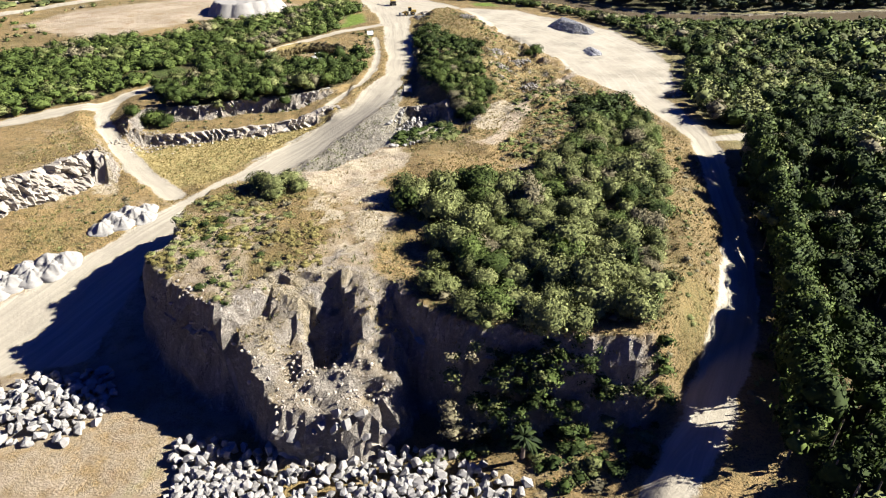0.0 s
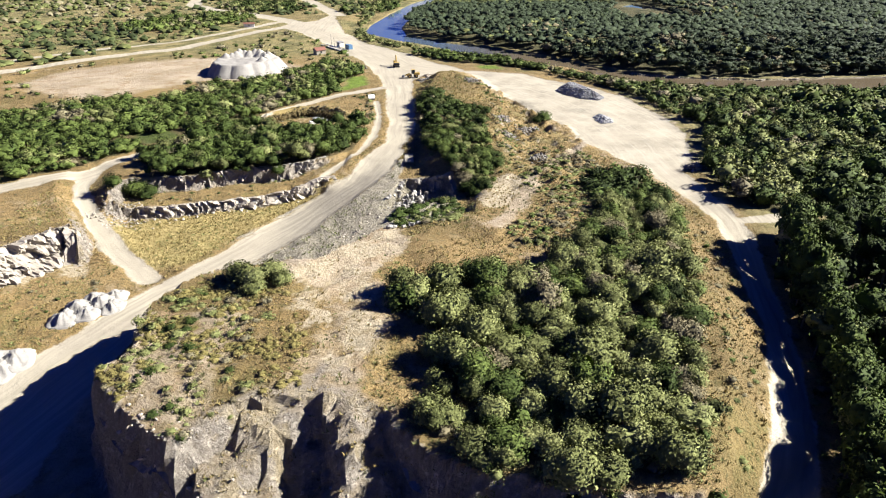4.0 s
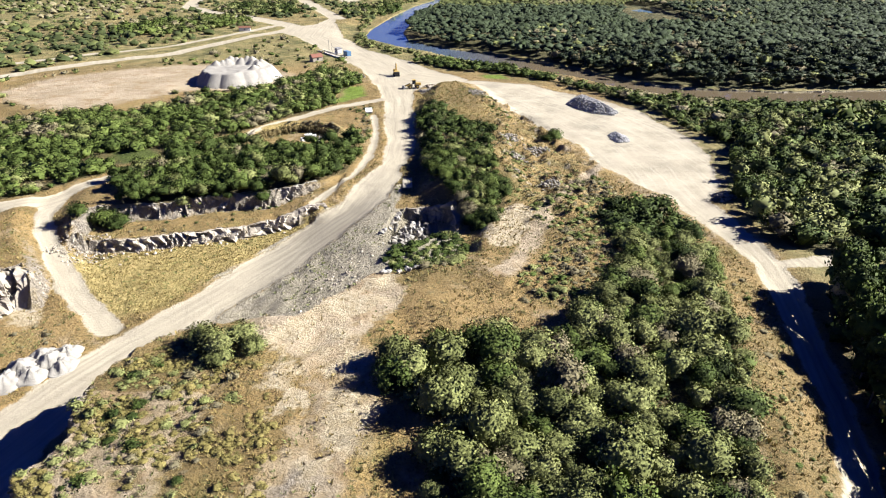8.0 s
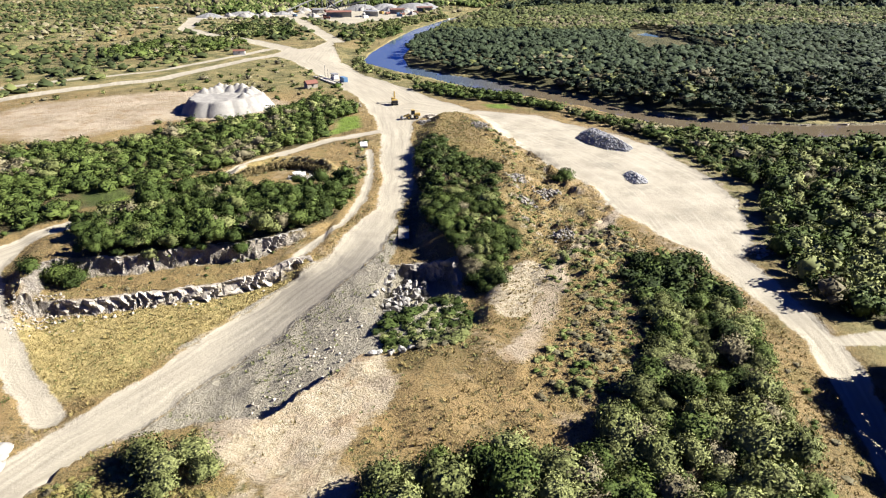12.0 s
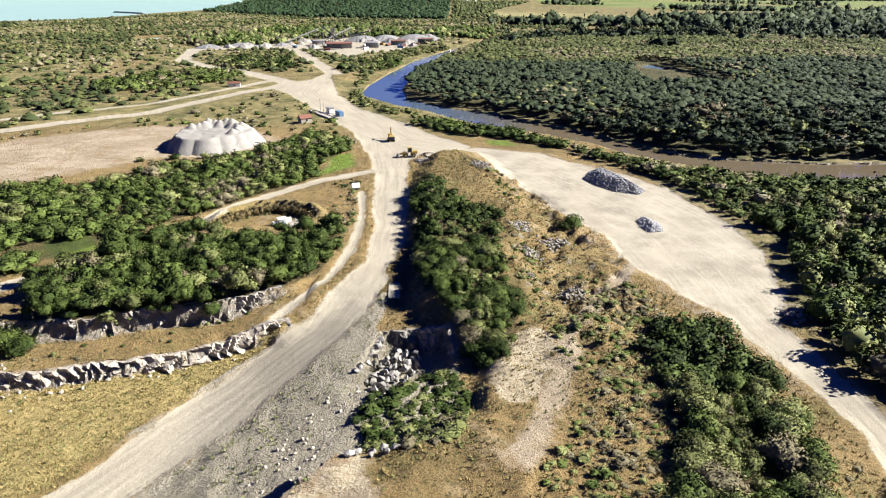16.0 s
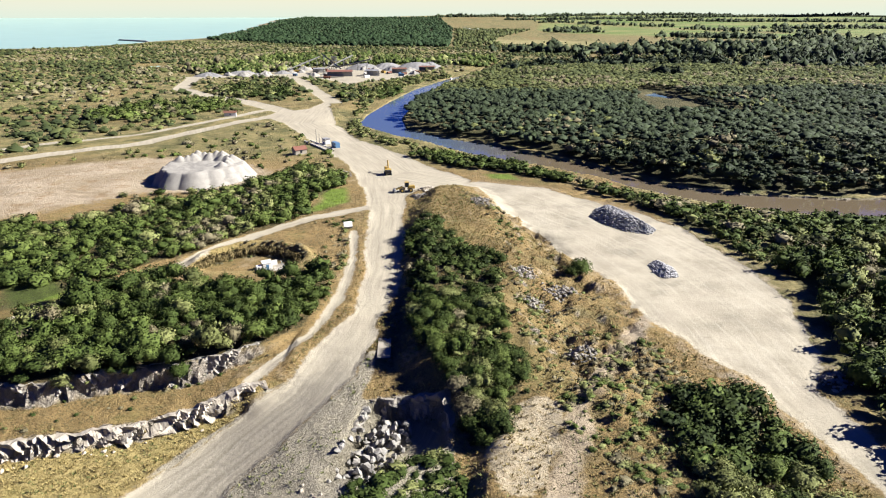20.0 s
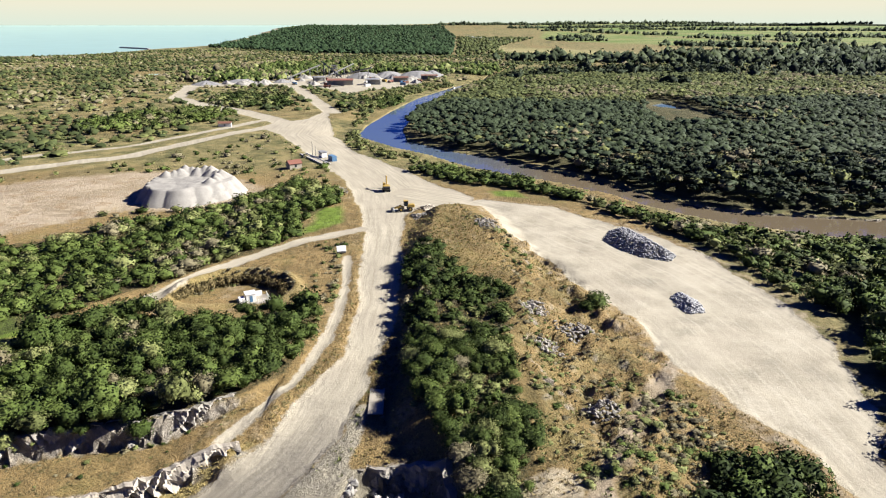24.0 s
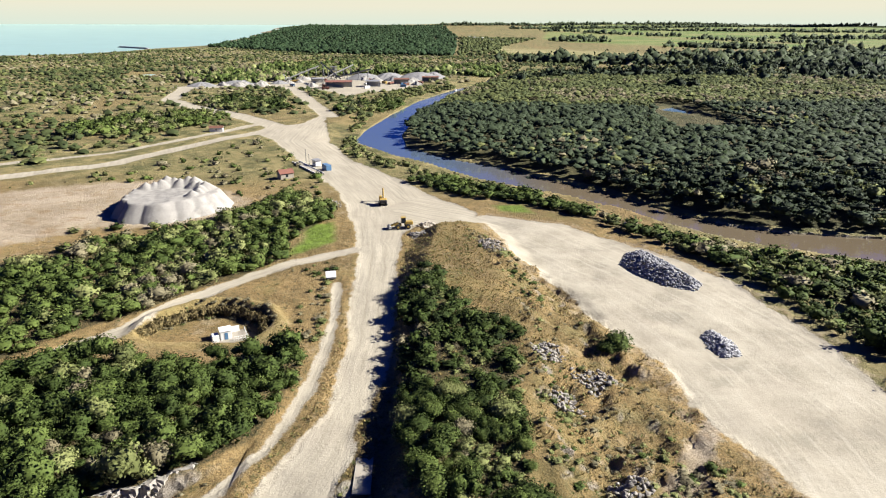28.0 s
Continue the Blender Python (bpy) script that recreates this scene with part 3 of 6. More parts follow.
RIGHT = [(69, 170), (75, 190), (84, 216), (84, 235), (92, 243), (110, 250), (160, 262), (235, 262), (200, 120), (150, 10), (46, 20), (43, 46), (45, 58), (51, 75), (57.5, 92), (62, 112), (66, 128), (73, 140), (92, 143), (92, 152), (72, 153)]
BANK = [(-19, 372), (-1, 382), (32, 355), (56, 320), (78, 303), (96, 289), (126, 284), (300, 270), (300, 255), (112, 254), (96, 252), (80, 262), (74, 280), (60, 302), (46, 322), (22, 342), (0, 352)]
ISLAND = [(20, 800), (-2, 700), (-26, 568), (-30, 502), (-23, 466), (2, 436), (28, 414), (50, 388), (69, 365), (84, 343), (98, 329), (113, 322), (145, 317), (240, 322), (300, 420), (430, 620), (600, 900), (300, 930), (80, 930)]
RIDGE_WOOD = [(-6, 190), (-7.5, 212), (-10, 236), (-11.5, 256), (-8, 270), (-3, 264), (2, 246), (9, 240), (14, 232), (12.5, 208), (12, 190), (14.5, 177), (9, 165), (4, 167), (1, 180)]
MOUND_WOOD = [(-4, 73), (-3, 84), (-2, 92), (-6, 98), (-9, 104), (-8.5, 110), (-4, 114.5), (4, 114.5), (14, 113), (18, 116), (20, 124), (28, 128), (35, 146), (33.5, 157), (36, 170), (41, 181), (51, 179.5), (54.5, 171), (53.5, 157), (52.5, 145), (48, 125), (44, 110), (40, 99), (36.5, 89), (33, 76),
              (27, 65), (14, 64), (3, 66)]
ROUGH_SIDE = [(8, 186), (14, 178), (28, 172), (36, 196), (38, 212), (34, 236), (24, 258), (14, 286), (4, 304), (8, 280), (14, 240), (13, 205)]
RIM_SAND = [(-32, 118.5), (-27, 118), (-24.6, 122), (-20.5, 130), (-16.5, 140), (-10, 139), (-9, 133), (-11, 120), (-15, 113), (-9.5, 97.5), (-11, 89), (-16.5, 85), (-22, 92), (-25, 100), (-28, 107)]
GOLD = [(-31, 185), (-41, 180), (-53, 173), (-75, 166), (-88, 160), (-80, 146), (-68, 138), (-60, 140), (-52, 156), (-42, 172)]


def covers(x, y, slope):
    """What covers the ground, as weights from 0 to 1."""
    n2, n3 = fbm(x, y, 9, 31), fbm(x, y, 3, 32)
    c = {"gravel": gravel(x, y)}
    near = (y > 20) & (y < 330)
    bowl = poly_sd(x, y, BOWL)
    rock = sm((slope - 0.75 + 0.2 * n3) / 0.5) * near * (bowl > 8) * (1 - sm((x - 24) / 5) * (y < 185))
    butt = poly_sd(x, y, BUTTRESS)
    c["rock"] = np.maximum(rock, (0.75 + 0.5 * n3) * np.clip(0.8 - (butt + n2) / 2, 0, 1))
    c["rock"] = np.maximum(c["rock"], np.clip(n3 * 2.5 - 0.3, 0, 0.8) * np.clip(1 - line_d(x, y, [(-20, 78), (-15, 90), (-17, 100)])[0] / 6, 0, 1))
    bare = np.zeros_like(x)
    chalk = np.clip(0.7 - (poly_sd(x, y, SCARP) + 1.5 * n2 + n3) / 2.5, 0, 1)
    chalk = np.maximum(chalk, np.clip(0.75 - (poly_sd(x, y, RIM_SAND) + 3.5 * n2 + 2.5 * n3) / 4.5, 0, 1) * (0.56 + 0.55 * n3 + 0.3 * n2))
    chalk = np.maximum(chalk, 0.8 * np.clip(1 - line_d(x, y, [(-95, 134), (-88, 142), (-84, 137)])[0] / 7, 0, 1))
    chalk = np.maximum(chalk, (0.45 + 0.6 * n3) * np.clip(0.8 - (butt + n2) / 3, 0, 1) * sm((y - 60) / 8))
    c["chalk"] = chalk
    for line, w in zip(PATHS, (1.8, 4.5)):
        bare = np.maximum(bare, np.clip(0.75 - (line_d(x, y, line)[0] + (1.0 if w < 3 else 2.6) * n2 + 1.2 * n3 - w) / 3, 0, 1) * (0.8 if w < 3 else 0.58))
    bare = np.maximum(bare, (0.85 + 0.3 * n2) * np.clip(0.5 - (poly_sd(x, y, SANDY) + 5 * n2) / 12, 0, 1))
    bare = np.maximum(bare, 0.7 * np.clip(0.6 - (poly_sd(x, y, [(-34, 121), (-26, 124), (-16, 139), (-8, 139), (-9, 128), (-16, 112), (-24, 108), (-33, 112)]) + 3.5 * n2 + 2.2 * n3) / 4, 0, 1))
    bare = np.maximum(bare, 0.6 * np.clip(0.5 - (poly_sd(x, y, PIT) + 4 + 2 * n2) / 6, 0, 1) * (y < 100) * sm((-27 - x) / 8))
    bare = np.maximum(bare, 0.45 * np.clip(0.5 - (poly_sd(x, y, YARD) - 4 + 3 * n2) / 4, 0, 1))
    sea = poly_sd(x, y, COAST)
    c["bare"] = np.maximum(bare, np.where(y > 600, np.clip(1 - np.abs(sea - 5) / 40, 0, 1), 0))
    green = np.zeros_like(x)
    for g in GREENS:
        green = np.maximum(green, np.clip(0.5 - (poly_sd(x, y, g) + n2) / 2.5, 0, 1))
    for line in ([(-95, 76.5), (-68, 80.5)], [(-41, 59), (-45, 49)]):
        green = np.maximum(green, 0.6 * np.clip(1 - (line_d(x, y, line)[0] + 0.5 * n3) / 1.2, 0, 1))
    c["green"] = np.maximum(green, 0.12 * np.clip(n2 * 1.5 - 0.2, 0, 1) * near)
    c["heath"] = np.clip(np.maximum(sm((y - 330) / 60), sm((x - 66) / 8) * (y > 60)), 0, 1) * (1 - 0.6 * np.clip(fbm(x, y, 70, 41) * 1.6, 0, 1))
    c["heath"] = np.maximum(c["heath"], np.clip(0.7 - (poly_sd(x, y, ROUGH_SIDE) + 4 * n2 + 2 * n3) / 6, 0, 1) * np.clip(0.05 + 0.8 * n3 + 0.4 * n2, 0, 0.45))
    # Darkened floor of thickets and woods: leaf litter with tree shade painted in
    litter_shade = np.clip(fbm(x, y, 60, 55) * 0.9 + 0.12, 0, 0.4) * sm((y - 380) / 60) * (1 - c["bare"])
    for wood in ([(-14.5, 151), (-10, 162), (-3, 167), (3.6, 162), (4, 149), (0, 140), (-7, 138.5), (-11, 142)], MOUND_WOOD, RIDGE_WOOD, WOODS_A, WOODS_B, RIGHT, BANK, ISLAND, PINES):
        litter_shade = np.maximum(litter_shade, np.clip(0.6 - (poly_sd(x, y, wood) + 1.5 + n2) / 3, 0, 0.9))
    c["litter_shade"] = litter_shade * (1 - np.clip(c["gravel"], 0, 1))
    pit_in = np.clip(0.5 - (poly_sd(x, y, PIT) + 1) / 2, 0, 1)
    c["grit"] = pit_in * sm((x + 58) / 10) * sm((y - 116) / 8)
    gold = np.clip(0.5 - (poly_sd(x, y, GOLD) + n2) / 2, 0, 1)
    c["gold"] = np.maximum(gold, 0.45 * np.clip(1.4 - np.abs(bowl - 1.5) / 2.5, 0, 1))
    c["grit"] = c["grit"] * (1 - gold) * (1 - c["gravel"]) * np.clip((poly_sd(x, y, MOUND) - 0.5) / 1.5, 0, 1)
    c["pale"] = np.clip(0.5 - (poly_sd(x, y, YARD) + 3 * n2) / 8, 0, 1)
    c["field"] = np.zeros_like(x)
    for f in (FIELD_2, FIELD_3):
        c["field"] = np.maximum(c["field"], np.clip(0.5 - poly_sd(x, y, f) / 12, 0, 1) * (y > 1000))
    c["stubble"] = np.clip(0.5 - poly_sd(x, y, FIELD_1) / 12, 0, 1) * (y > 1000)
    da, la, _ = line_d(x, y, HAUL_C)
    db, lb, _ = line_d(x, y, YARD_C)
    c["across"] = np.where(da < db, da, db + 50)
    c["along"] = np.where(da < db, la, lb + 900)
    for line in (TRACK, UPTRACK, OLD_LANE):
        dt, lt, _ = line_d(x, y, line)
        c["across"] = np.where(dt < 5, dt + 120, c["across"])
        c["along"] = np.where(dt < 5, lt + 2000, c["along"])
    c["across"] = c["across"] + 0.8 * n2
    return c


xs = np.concatenate([spaced(-270, -110, 1.9, -5000, -111), np.arange(-109, 86, 0.8), spaced(86.5, 160, 1.5, 86, 5000)])
ys = np.concatenate([spaced(40, 212, 0.8, -350, 212, 1.09), np.arange(213.2, 350, 1.0), np.arange(351.5, 600, 2.8), spaced(603, 940, 4.2, 603, 4900)])
xs, ys = np.unique(xs), np.unique(ys)
GX, GY = np.meshgrid(xs, ys)
GZ = height(GX, GY)
gy_, gx_ = np.gradient(GZ, ys, xs)
SLOPE = np.hypot(gx_, gy_)
cliff = sm((SLOPE - 0.7) / 0.6) * (GY < 330) * (GY > 20) * (poly_sd(GX, GY, BOWL) > 8) * (1 - sm((GX - 24) / 5) * (GY < 185))
push = cliff * (1.5 * blocky(GX, GY, GZ, 3.1, 5) + 0.8 * blocky(GX, GY, GZ, 1.3, 6))
ux, uy = gx_ / (SLOPE + 1e-6), gy_ / (SLOPE + 1e-6)
VX, VY = GX - ux * push, GY - uy * push
VZ = GZ + cliff * 0.7 * blocky(GX, GY, GZ, 2.0, 8)
COVER = covers(GX, GY, SLOPE)
ny, nx = GX.shape
idx = np.arange(nx * ny).reshape(ny, nx)
quads = np.stack([idx[:-1, :-1], idx[:-1, 1:], idx[1:, 1:], idx[1:, :-1]], -1).reshape(-1, 4)
fx, fy = (GX[:-1, :-1] + GX[1:, 1:]).ravel() / 2, (GY[:-1, :-1] + GY[1:, 1:]).ravel() / 2
fc = cliff[:-1, :-1].ravel()
which = np.zeros(len(quads), int)
which[(poly_sd(fx, fy, HAUL) < 0)] = 1
which[(poly_sd(fx, fy, YARD) < 0)] = 2
which[(line_d(fx, fy, LANE)[0] < 3.2) & (which == 0)] = 3
which[(np.minimum(line_d(fx, fy, UPTRACK)[0], line_d(fx, fy, TRACK)[0] - 0.6) < 2.3) & (which == 0)] = 4
rocky = (fc > 0.45) & (which == 0)
which[rocky] = 5
which[rocky & (fx < -24) & (fy > 150) & (fy < 178 + 0.33 * (fx + 73))] = 6
which[rocky & (fx < -24) & (fy >= 178 + 0.33 * (fx + 73))] = 7
which[rocky & (fx < -70) & (fy <= 150)] = 8
which[rocky & (fx > -24) & (fy > 145)] = 9
V = np.stack([VX, VY, VZ], -1).reshape(-1, 3)
SHEETS = [("ground", "dry grass and bare soil of an old quarry", "ground"), ("haul_road", "wide pale gravel haul road with wheel tracks", "road"),
          ("stockyard", "broad pale yard of packed crushed stone", "yard"), ("lane", "narrow gravel lane along the wood's edge", "road"),
          ("track", "narrow dirt track up to the bench", "track"), ("mound_cliff", "blasted beige rock cliff of the quarry mound", "cliff"),
          ("lower_rock_wall", "jagged low rock wall along the haul road", "cliff"), ("upper_rock_wall", "weathered rock wall below the wood", "cliff"),
          ("west_rock_face", "pale broken rock face above the gravel heaps", "cliff"), ("hollow_rock_wall", "shaded rock wall of the hollow and ridge", "cliff")]
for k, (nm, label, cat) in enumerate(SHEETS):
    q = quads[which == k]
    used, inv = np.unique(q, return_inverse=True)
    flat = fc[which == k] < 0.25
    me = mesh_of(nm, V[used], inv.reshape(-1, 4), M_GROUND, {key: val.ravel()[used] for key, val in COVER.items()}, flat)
    tagged(new(nm, me), label, cat, kind="structure")


# ---- water ----
def water_sheet(name, poly, z, mat, label, step=None):
    bm = bmesh.new()
    vs = [bm.verts.new((x, y, z)) for x, y in poly]
    bm.faces.new(vs)
    bmesh.ops.triangulate(bm, faces=bm.faces[:])
    ob = part(name, bm, mat, None)
    return tagged(ob, label, "water", kind="structure")


def grown(poly, by):
    cx, cy = sum(p[0] for p in poly) / len(poly), sum(p[1] for p in poly) / len(poly)
    return [(cx + (x - cx) * by, cy + (y - cy) * by) for x, y in poly]


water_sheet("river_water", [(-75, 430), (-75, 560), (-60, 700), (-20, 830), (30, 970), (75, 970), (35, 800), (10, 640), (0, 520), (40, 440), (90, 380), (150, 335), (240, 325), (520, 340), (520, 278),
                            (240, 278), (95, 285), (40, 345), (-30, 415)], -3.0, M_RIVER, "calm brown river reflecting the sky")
water_sheet("pond", grown(POND, 1.35), -1.5, M_POND, "small pond in the wetland scrub")
water_sheet("lagoon", grown(LAGOON, 1.3), -2.6, M_SEA, "small pale lagoon near the beach")
sx, sy = np.meshgrid(np.linspace(-5000, -600, 60), np.linspace(400, 4900, 60))
sz = -4 + far_rise(sx, sy)
si = np.arange(3600).reshape(60, 60)
tagged(new("sea", mesh_of("sea", np.stack([sx, sy, sz], -1).reshape(-1, 3), np.stack([si[:-1, :-1], si[:-1, 1:], si[1:, 1:], si[1:, :-1]], -1).reshape(-1, 4), M_SEA, smooth=True)),
       "pale green-blue open sea", "water", kind="structure")


# ---- the bright hazy sky low over the horizon, far behind everything ----
def haze_backdrop():
    m = Nodes("horizon_haze")
    z = m.node("ShaderNodeSeparateXYZ", Vector=m.pos).outputs[2]
    c = m.mix(m.band(z, 20.0, 170.0), (0.80, 0.93, 0.80), (0.97, 0.94, 0.74))
    m.put(m.bsdf.inputs["Base Color"], (0, 0, 0))
    m.put(m.bsdf.inputs["Roughness"], 1.0)
    m.put(m.bsdf.inputs["Specular IOR Level"], 0.0)
    m.put(m.bsdf.inputs["Emission Color"], c)
    m.put(m.bsdf.inputs["Emission Strength"], 0.25)
    a = np.radians(np.linspace(25, 155, 66))
    v = np.concatenate([np.stack([4890 * np.cos(a), 60 + 4890 * np.sin(a), np.full(66, z_)], -1) for z_ in (-20.0, 420.0)])
    i = np.arange(65)
    me = mesh_of("backdrop", v, np.stack([i, i + 1, i + 67, i + 66], -1), m.mat, smooth=True)
    tagged(new("backdrop", me), "bright hazy sky low over the horizon", "sky", kind="structure")


haze_backdrop()


# ---- foliage ----
def ico(sub):
    bm = bmesh.new()
    bmesh.ops.create_icosphere(bm, subdivisions=sub, radius=1.0)
    v = np.array([p.co[:] for p in bm.verts])
    f = np.array([[p.index for p in g.verts] for g in bm.faces])
    bm.free()
    return v, f


ICO = {1: ico(1), 2: ico(2), 3: ico(3)}


def crown_arrays(rng, sub, cards, size, flat=0.75, lobes=9, core=0.9, inner=0.0, up=0.4, jag=0.1):
    """A crown of radius 1 over its base at 0: a lobed core and many small leaf sprays. Vertices, triangles, tint."""
    c = rng.normal(size=(lobes, 3))
    c[:, 2] = np.abs(c[:, 2]) * 0.8 - 0.1
    c /= np.linalg.norm(c, axis=1)[:, None]
    rad = rng.uniform(0.24, 0.50, lobes)
    c *= (1.0 - rad * 0.9)[:, None]

    def reach(d):
        b = d @ c.T
        q = b * b - (c * c).sum(1) + rad**2
        r = np.where(q > 0, b + np.sqrt(np.maximum(q, 0)), 0.42)
        return r.max(1)

    v, f = ICO[sub]
    v = v * reach(v)[:, None] * core * rng.uniform(1 - jag, 1 + jag, (len(v), 1))
    d = rng.normal(size=(cards * 2, 3))
    d[:, 2] += 0.55
    d /= np.linalg.norm(d, axis=1)[:, None]
    d = d[d[:, 2] > -0.45][:cards]
    n = len(d)
    p = d * (reach(d) * rng.uniform(0.78, 1.17, n))[:, None]
    nor = d + rng.normal(size=(n, 3)) * 0.5
    nor /= np.linalg.norm(nor, axis=1)[:, None]
    a = np.cross(nor, rng.normal(size=(n, 3)))
    a /= np.linalg.norm(a, axis=1)[:, None] + 1e-9
    b = np.cross(nor, a)
    s = size * rng.uniform(0.6, 1.4, (n, 1))
    quad = np.stack([p - a * s, p + b * s * 0.62 + nor * s * 0.25, p + a * s, p - b * s * 0.62 + nor * s * 0.25], 1).reshape(-1, 3)
    i = len(v) + 4 * np.arange(n)[:, None]
    tri = np.concatenate([i + [0, 2, 1], i + [0, 3, 2]])
    verts = np.concatenate([v, quad])
    mids = np.concatenate([v, np.repeat(p, 4, 0)])
    hub = c[np.argmax(mids @ c.T, axis=1)]
    bend = np.concatenate([rng.normal(size=(len(v), 3)) * (jag - 0.1) * 2.2, np.repeat(rng.normal(size=(n, 3)) * 0.38, 4, 0)])
    face = mids - 0.62 * hub
    face = face / (np.linalg.norm(face, axis=1)[:, None] + 1e-9) + bend + [0, 0, up]
    face /= np.linalg.norm(face, axis=1)[:, None] + 1e-9
    verts[:, 2] = verts[:, 2] * flat + 0.45 * flat
    lob = rng.uniform(0, 1, lobes)
    near_lobe = np.argmax(verts @ c.T, axis=1)
    # The core's low tint paints in the shade between the sprays
    tint = 0.6 * lob[near_lobe] + 0.4 * np.concatenate([np.full(len(v), inner), np.repeat(rng.uniform(0, 1, n), 4)])
    return verts, np.concatenate([f, tri]), tint, np.ones(len(f) + len(tri), bool), face


def domed(crown):
    """The crown without its underside."""
    v, f, t, s, face = crown
    keep = v[f][:, :, 2].mean(1) > 0.12
    return v, f[keep], t, s[keep], face


def joined(name, crowns, rows, mat, label, category, rng, mode="crown"):
    """Many crowns as one mesh. Rows: x, y, z, radius, height factor."""
    if not len(rows):
        return None
    vs, fs, ts, ss, ns, base = [], [], [], [], [], 0
    kinds = rng.integers(0, len(crowns), len(rows))
    for k, (v, f, t, s, *face) in enumerate(crowns):
        r = rows[kinds == k]
        m = len(r)
        if not m:
            continue
        ang = rng.uniform(0, 2 * np.pi, m)
        co, si_ = np.cos(ang)[:, None], np.sin(ang)[:, None]
        x = (v[None, :, 0] * co - v[None, :, 1] * si_) * r[:, 3:4] + r[:, 0:1]
        y = (v[None, :, 0] * si_ + v[None, :, 1] * co) * r[:, 3:4] + r[:, 1:2]
        z = v[None, :, 2] * r[:, 3:4] * r[:, 4:5] + r[:, 2:3]
        vs.append(np.stack([x, y, z], -1).reshape(-1, 3))
        fs.append((f[None] + (base + len(v) * np.arange(m))[:, None, None]).reshape(-1, 3))
        ts.append((0.55 * t[None] + 0.45 * rng.uniform(0, 1, (m, 1))).ravel())
        ss.append(np.tile(s, m))
        for q in face:
            w = np.stack([q[None, :, 0] * co - q[None, :, 1] * si_, q[None, :, 0] * si_ + q[None, :, 1] * co, q[None, :, 2] / r[:, 4:5]], -1).reshape(-1, 3)
            ns.append(w / (np.linalg.norm(w, axis=1)[:, None] + 1e-9))
        base += len(v) * m
    me = mesh_of(name, np.concatenate(vs), np.concatenate(fs), mat, {"tint": np.concatenate(ts)}, np.concatenate(ss), np.concatenate(ns) if ns else None)
    return tagged(new(name, me), label, category, kind="stuff")


def scatter(poly, step, rng, keep=1.0):
    """Jittered points in a polygon, off the gravel and off the steepest rock."""
    x0, x1 = min(p[0] for p in poly), max(p[0] for p in poly)
    y0, y1 = min(p[1] for p in poly), max(p[1] for p in poly)
    gx, gy = np.meshgrid(np.arange(x0, x1, step), np.arange(y0, y1, step * 0.9))
    gx = gx + (np.arange(gx.shape[0])[:, None] % 2) * step / 2
    x = (gx + rng.uniform(-0.42, 0.42, gx.shape) * step).ravel()
    y = (gy + rng.uniform(-0.42, 0.42, gy.shape) * step).ravel()
    ok = (poly_sd(x, y, poly) < 0) & (rng.uniform(0, 1, x.shape) < keep)
    x, y = x[ok], y[ok]
    ok = gravel(x, y) < 0.25
    return x[ok], y[ok]


def strewn(poly, n):
    """Points strewn at random over a polygon, off the gravel."""
    x = rng.uniform(min(p[0] for p in poly), max(p[0] for p in poly), n)
    y = rng.uniform(min(p[1] for p in poly), max(p[1] for p in poly), n)
    ok = poly_sd(x, y, poly) < 0
    x, y = x[ok], y[ok]
    ok = gravel(x, y) < 0.3
    return x[ok], y[ok]


def rows_of(x, y, rng, r0, r1, h0=0.8, h1=1.2, sink=0.15, lift=0.0):
    r = rng.uniform(r0, r1, len(x)) * rng.choice([0.75, 1.0, 1.0, 1.2], len(x))
    return np.stack([x, y, height(x, y) - sink * r + lift, r, rng.uniform(h0, h1, len(x))], -1)


def mixed(name, crowns, rows, label, shares=(6, 3, 1), size=14, dark=None):
    """A wood of dark, olive and half-bare crowns, in drifts."""
    f = vnoise(rows[:, 0] / size, rows[:, 1] / size, 95) * 0.55 + rng.uniform(0, 1, len(rows)) * 0.45
    cut = np.quantile(f, np.cumsum(shares)[:-1] / sum(shares))
    k = np.searchsorted(cut, f)
    for i, (mat, word) in enumerate(((dark or M_LEAF, "dark green"), (M_OLIVE, "olive-green"), (M_GREY, "half-bare grey-brown"))):
        joined(name, crowns, rows[k == i], mat, f"{word} trees of the {label}", "wood", rng)


rng = np.random.default_rng(5)
NEAR = [crown_arrays(rng, 2, 1150, 0.066, 0.8, 15, 0.82, 0.35, 0.55) for _ in range(6)]
MIDDLE = [crown_arrays(rng, 1, 170, 0.125, 0.8, 11, 0.84) for _ in range(6)]
LANE_TREE = [crown_arrays(rng, 1, 150, 0.115, 0.8, 11, 0.92, 0.3, 0.2) for _ in range(6)]
BENCH_TREE = [crown_arrays(rng, 2, 400, 0.082, 0.8, 13, 0.86, 0.2, 0.12) for _ in range(6)]
LANE_NEAR = [crown_arrays(rng, 2, 420, 0.085, 0.9, 13, 0.86, 0.2, -0.1) for _ in range(6)]
SMALL = [crown_arrays(rng, 1, 95, 0.135, 0.75, 9, 0.9, 0.15) for _ in range(6)]
LOW = [crown_arrays(rng, 1, 55, 0.17, 0.75, 9, 0.97, 0.3) for _ in range(6)]
FARTHER = [crown_arrays(rng, 1, 26, 0.24, 0.75, 9, 0.95, 0.3) for _ in range(6)]
TINY = [domed(crown_arrays(rng, 1, 9, 0.20, 0.85, 8, 0.95, 0.33, 0.5, 0.16)) for _ in range(8)]


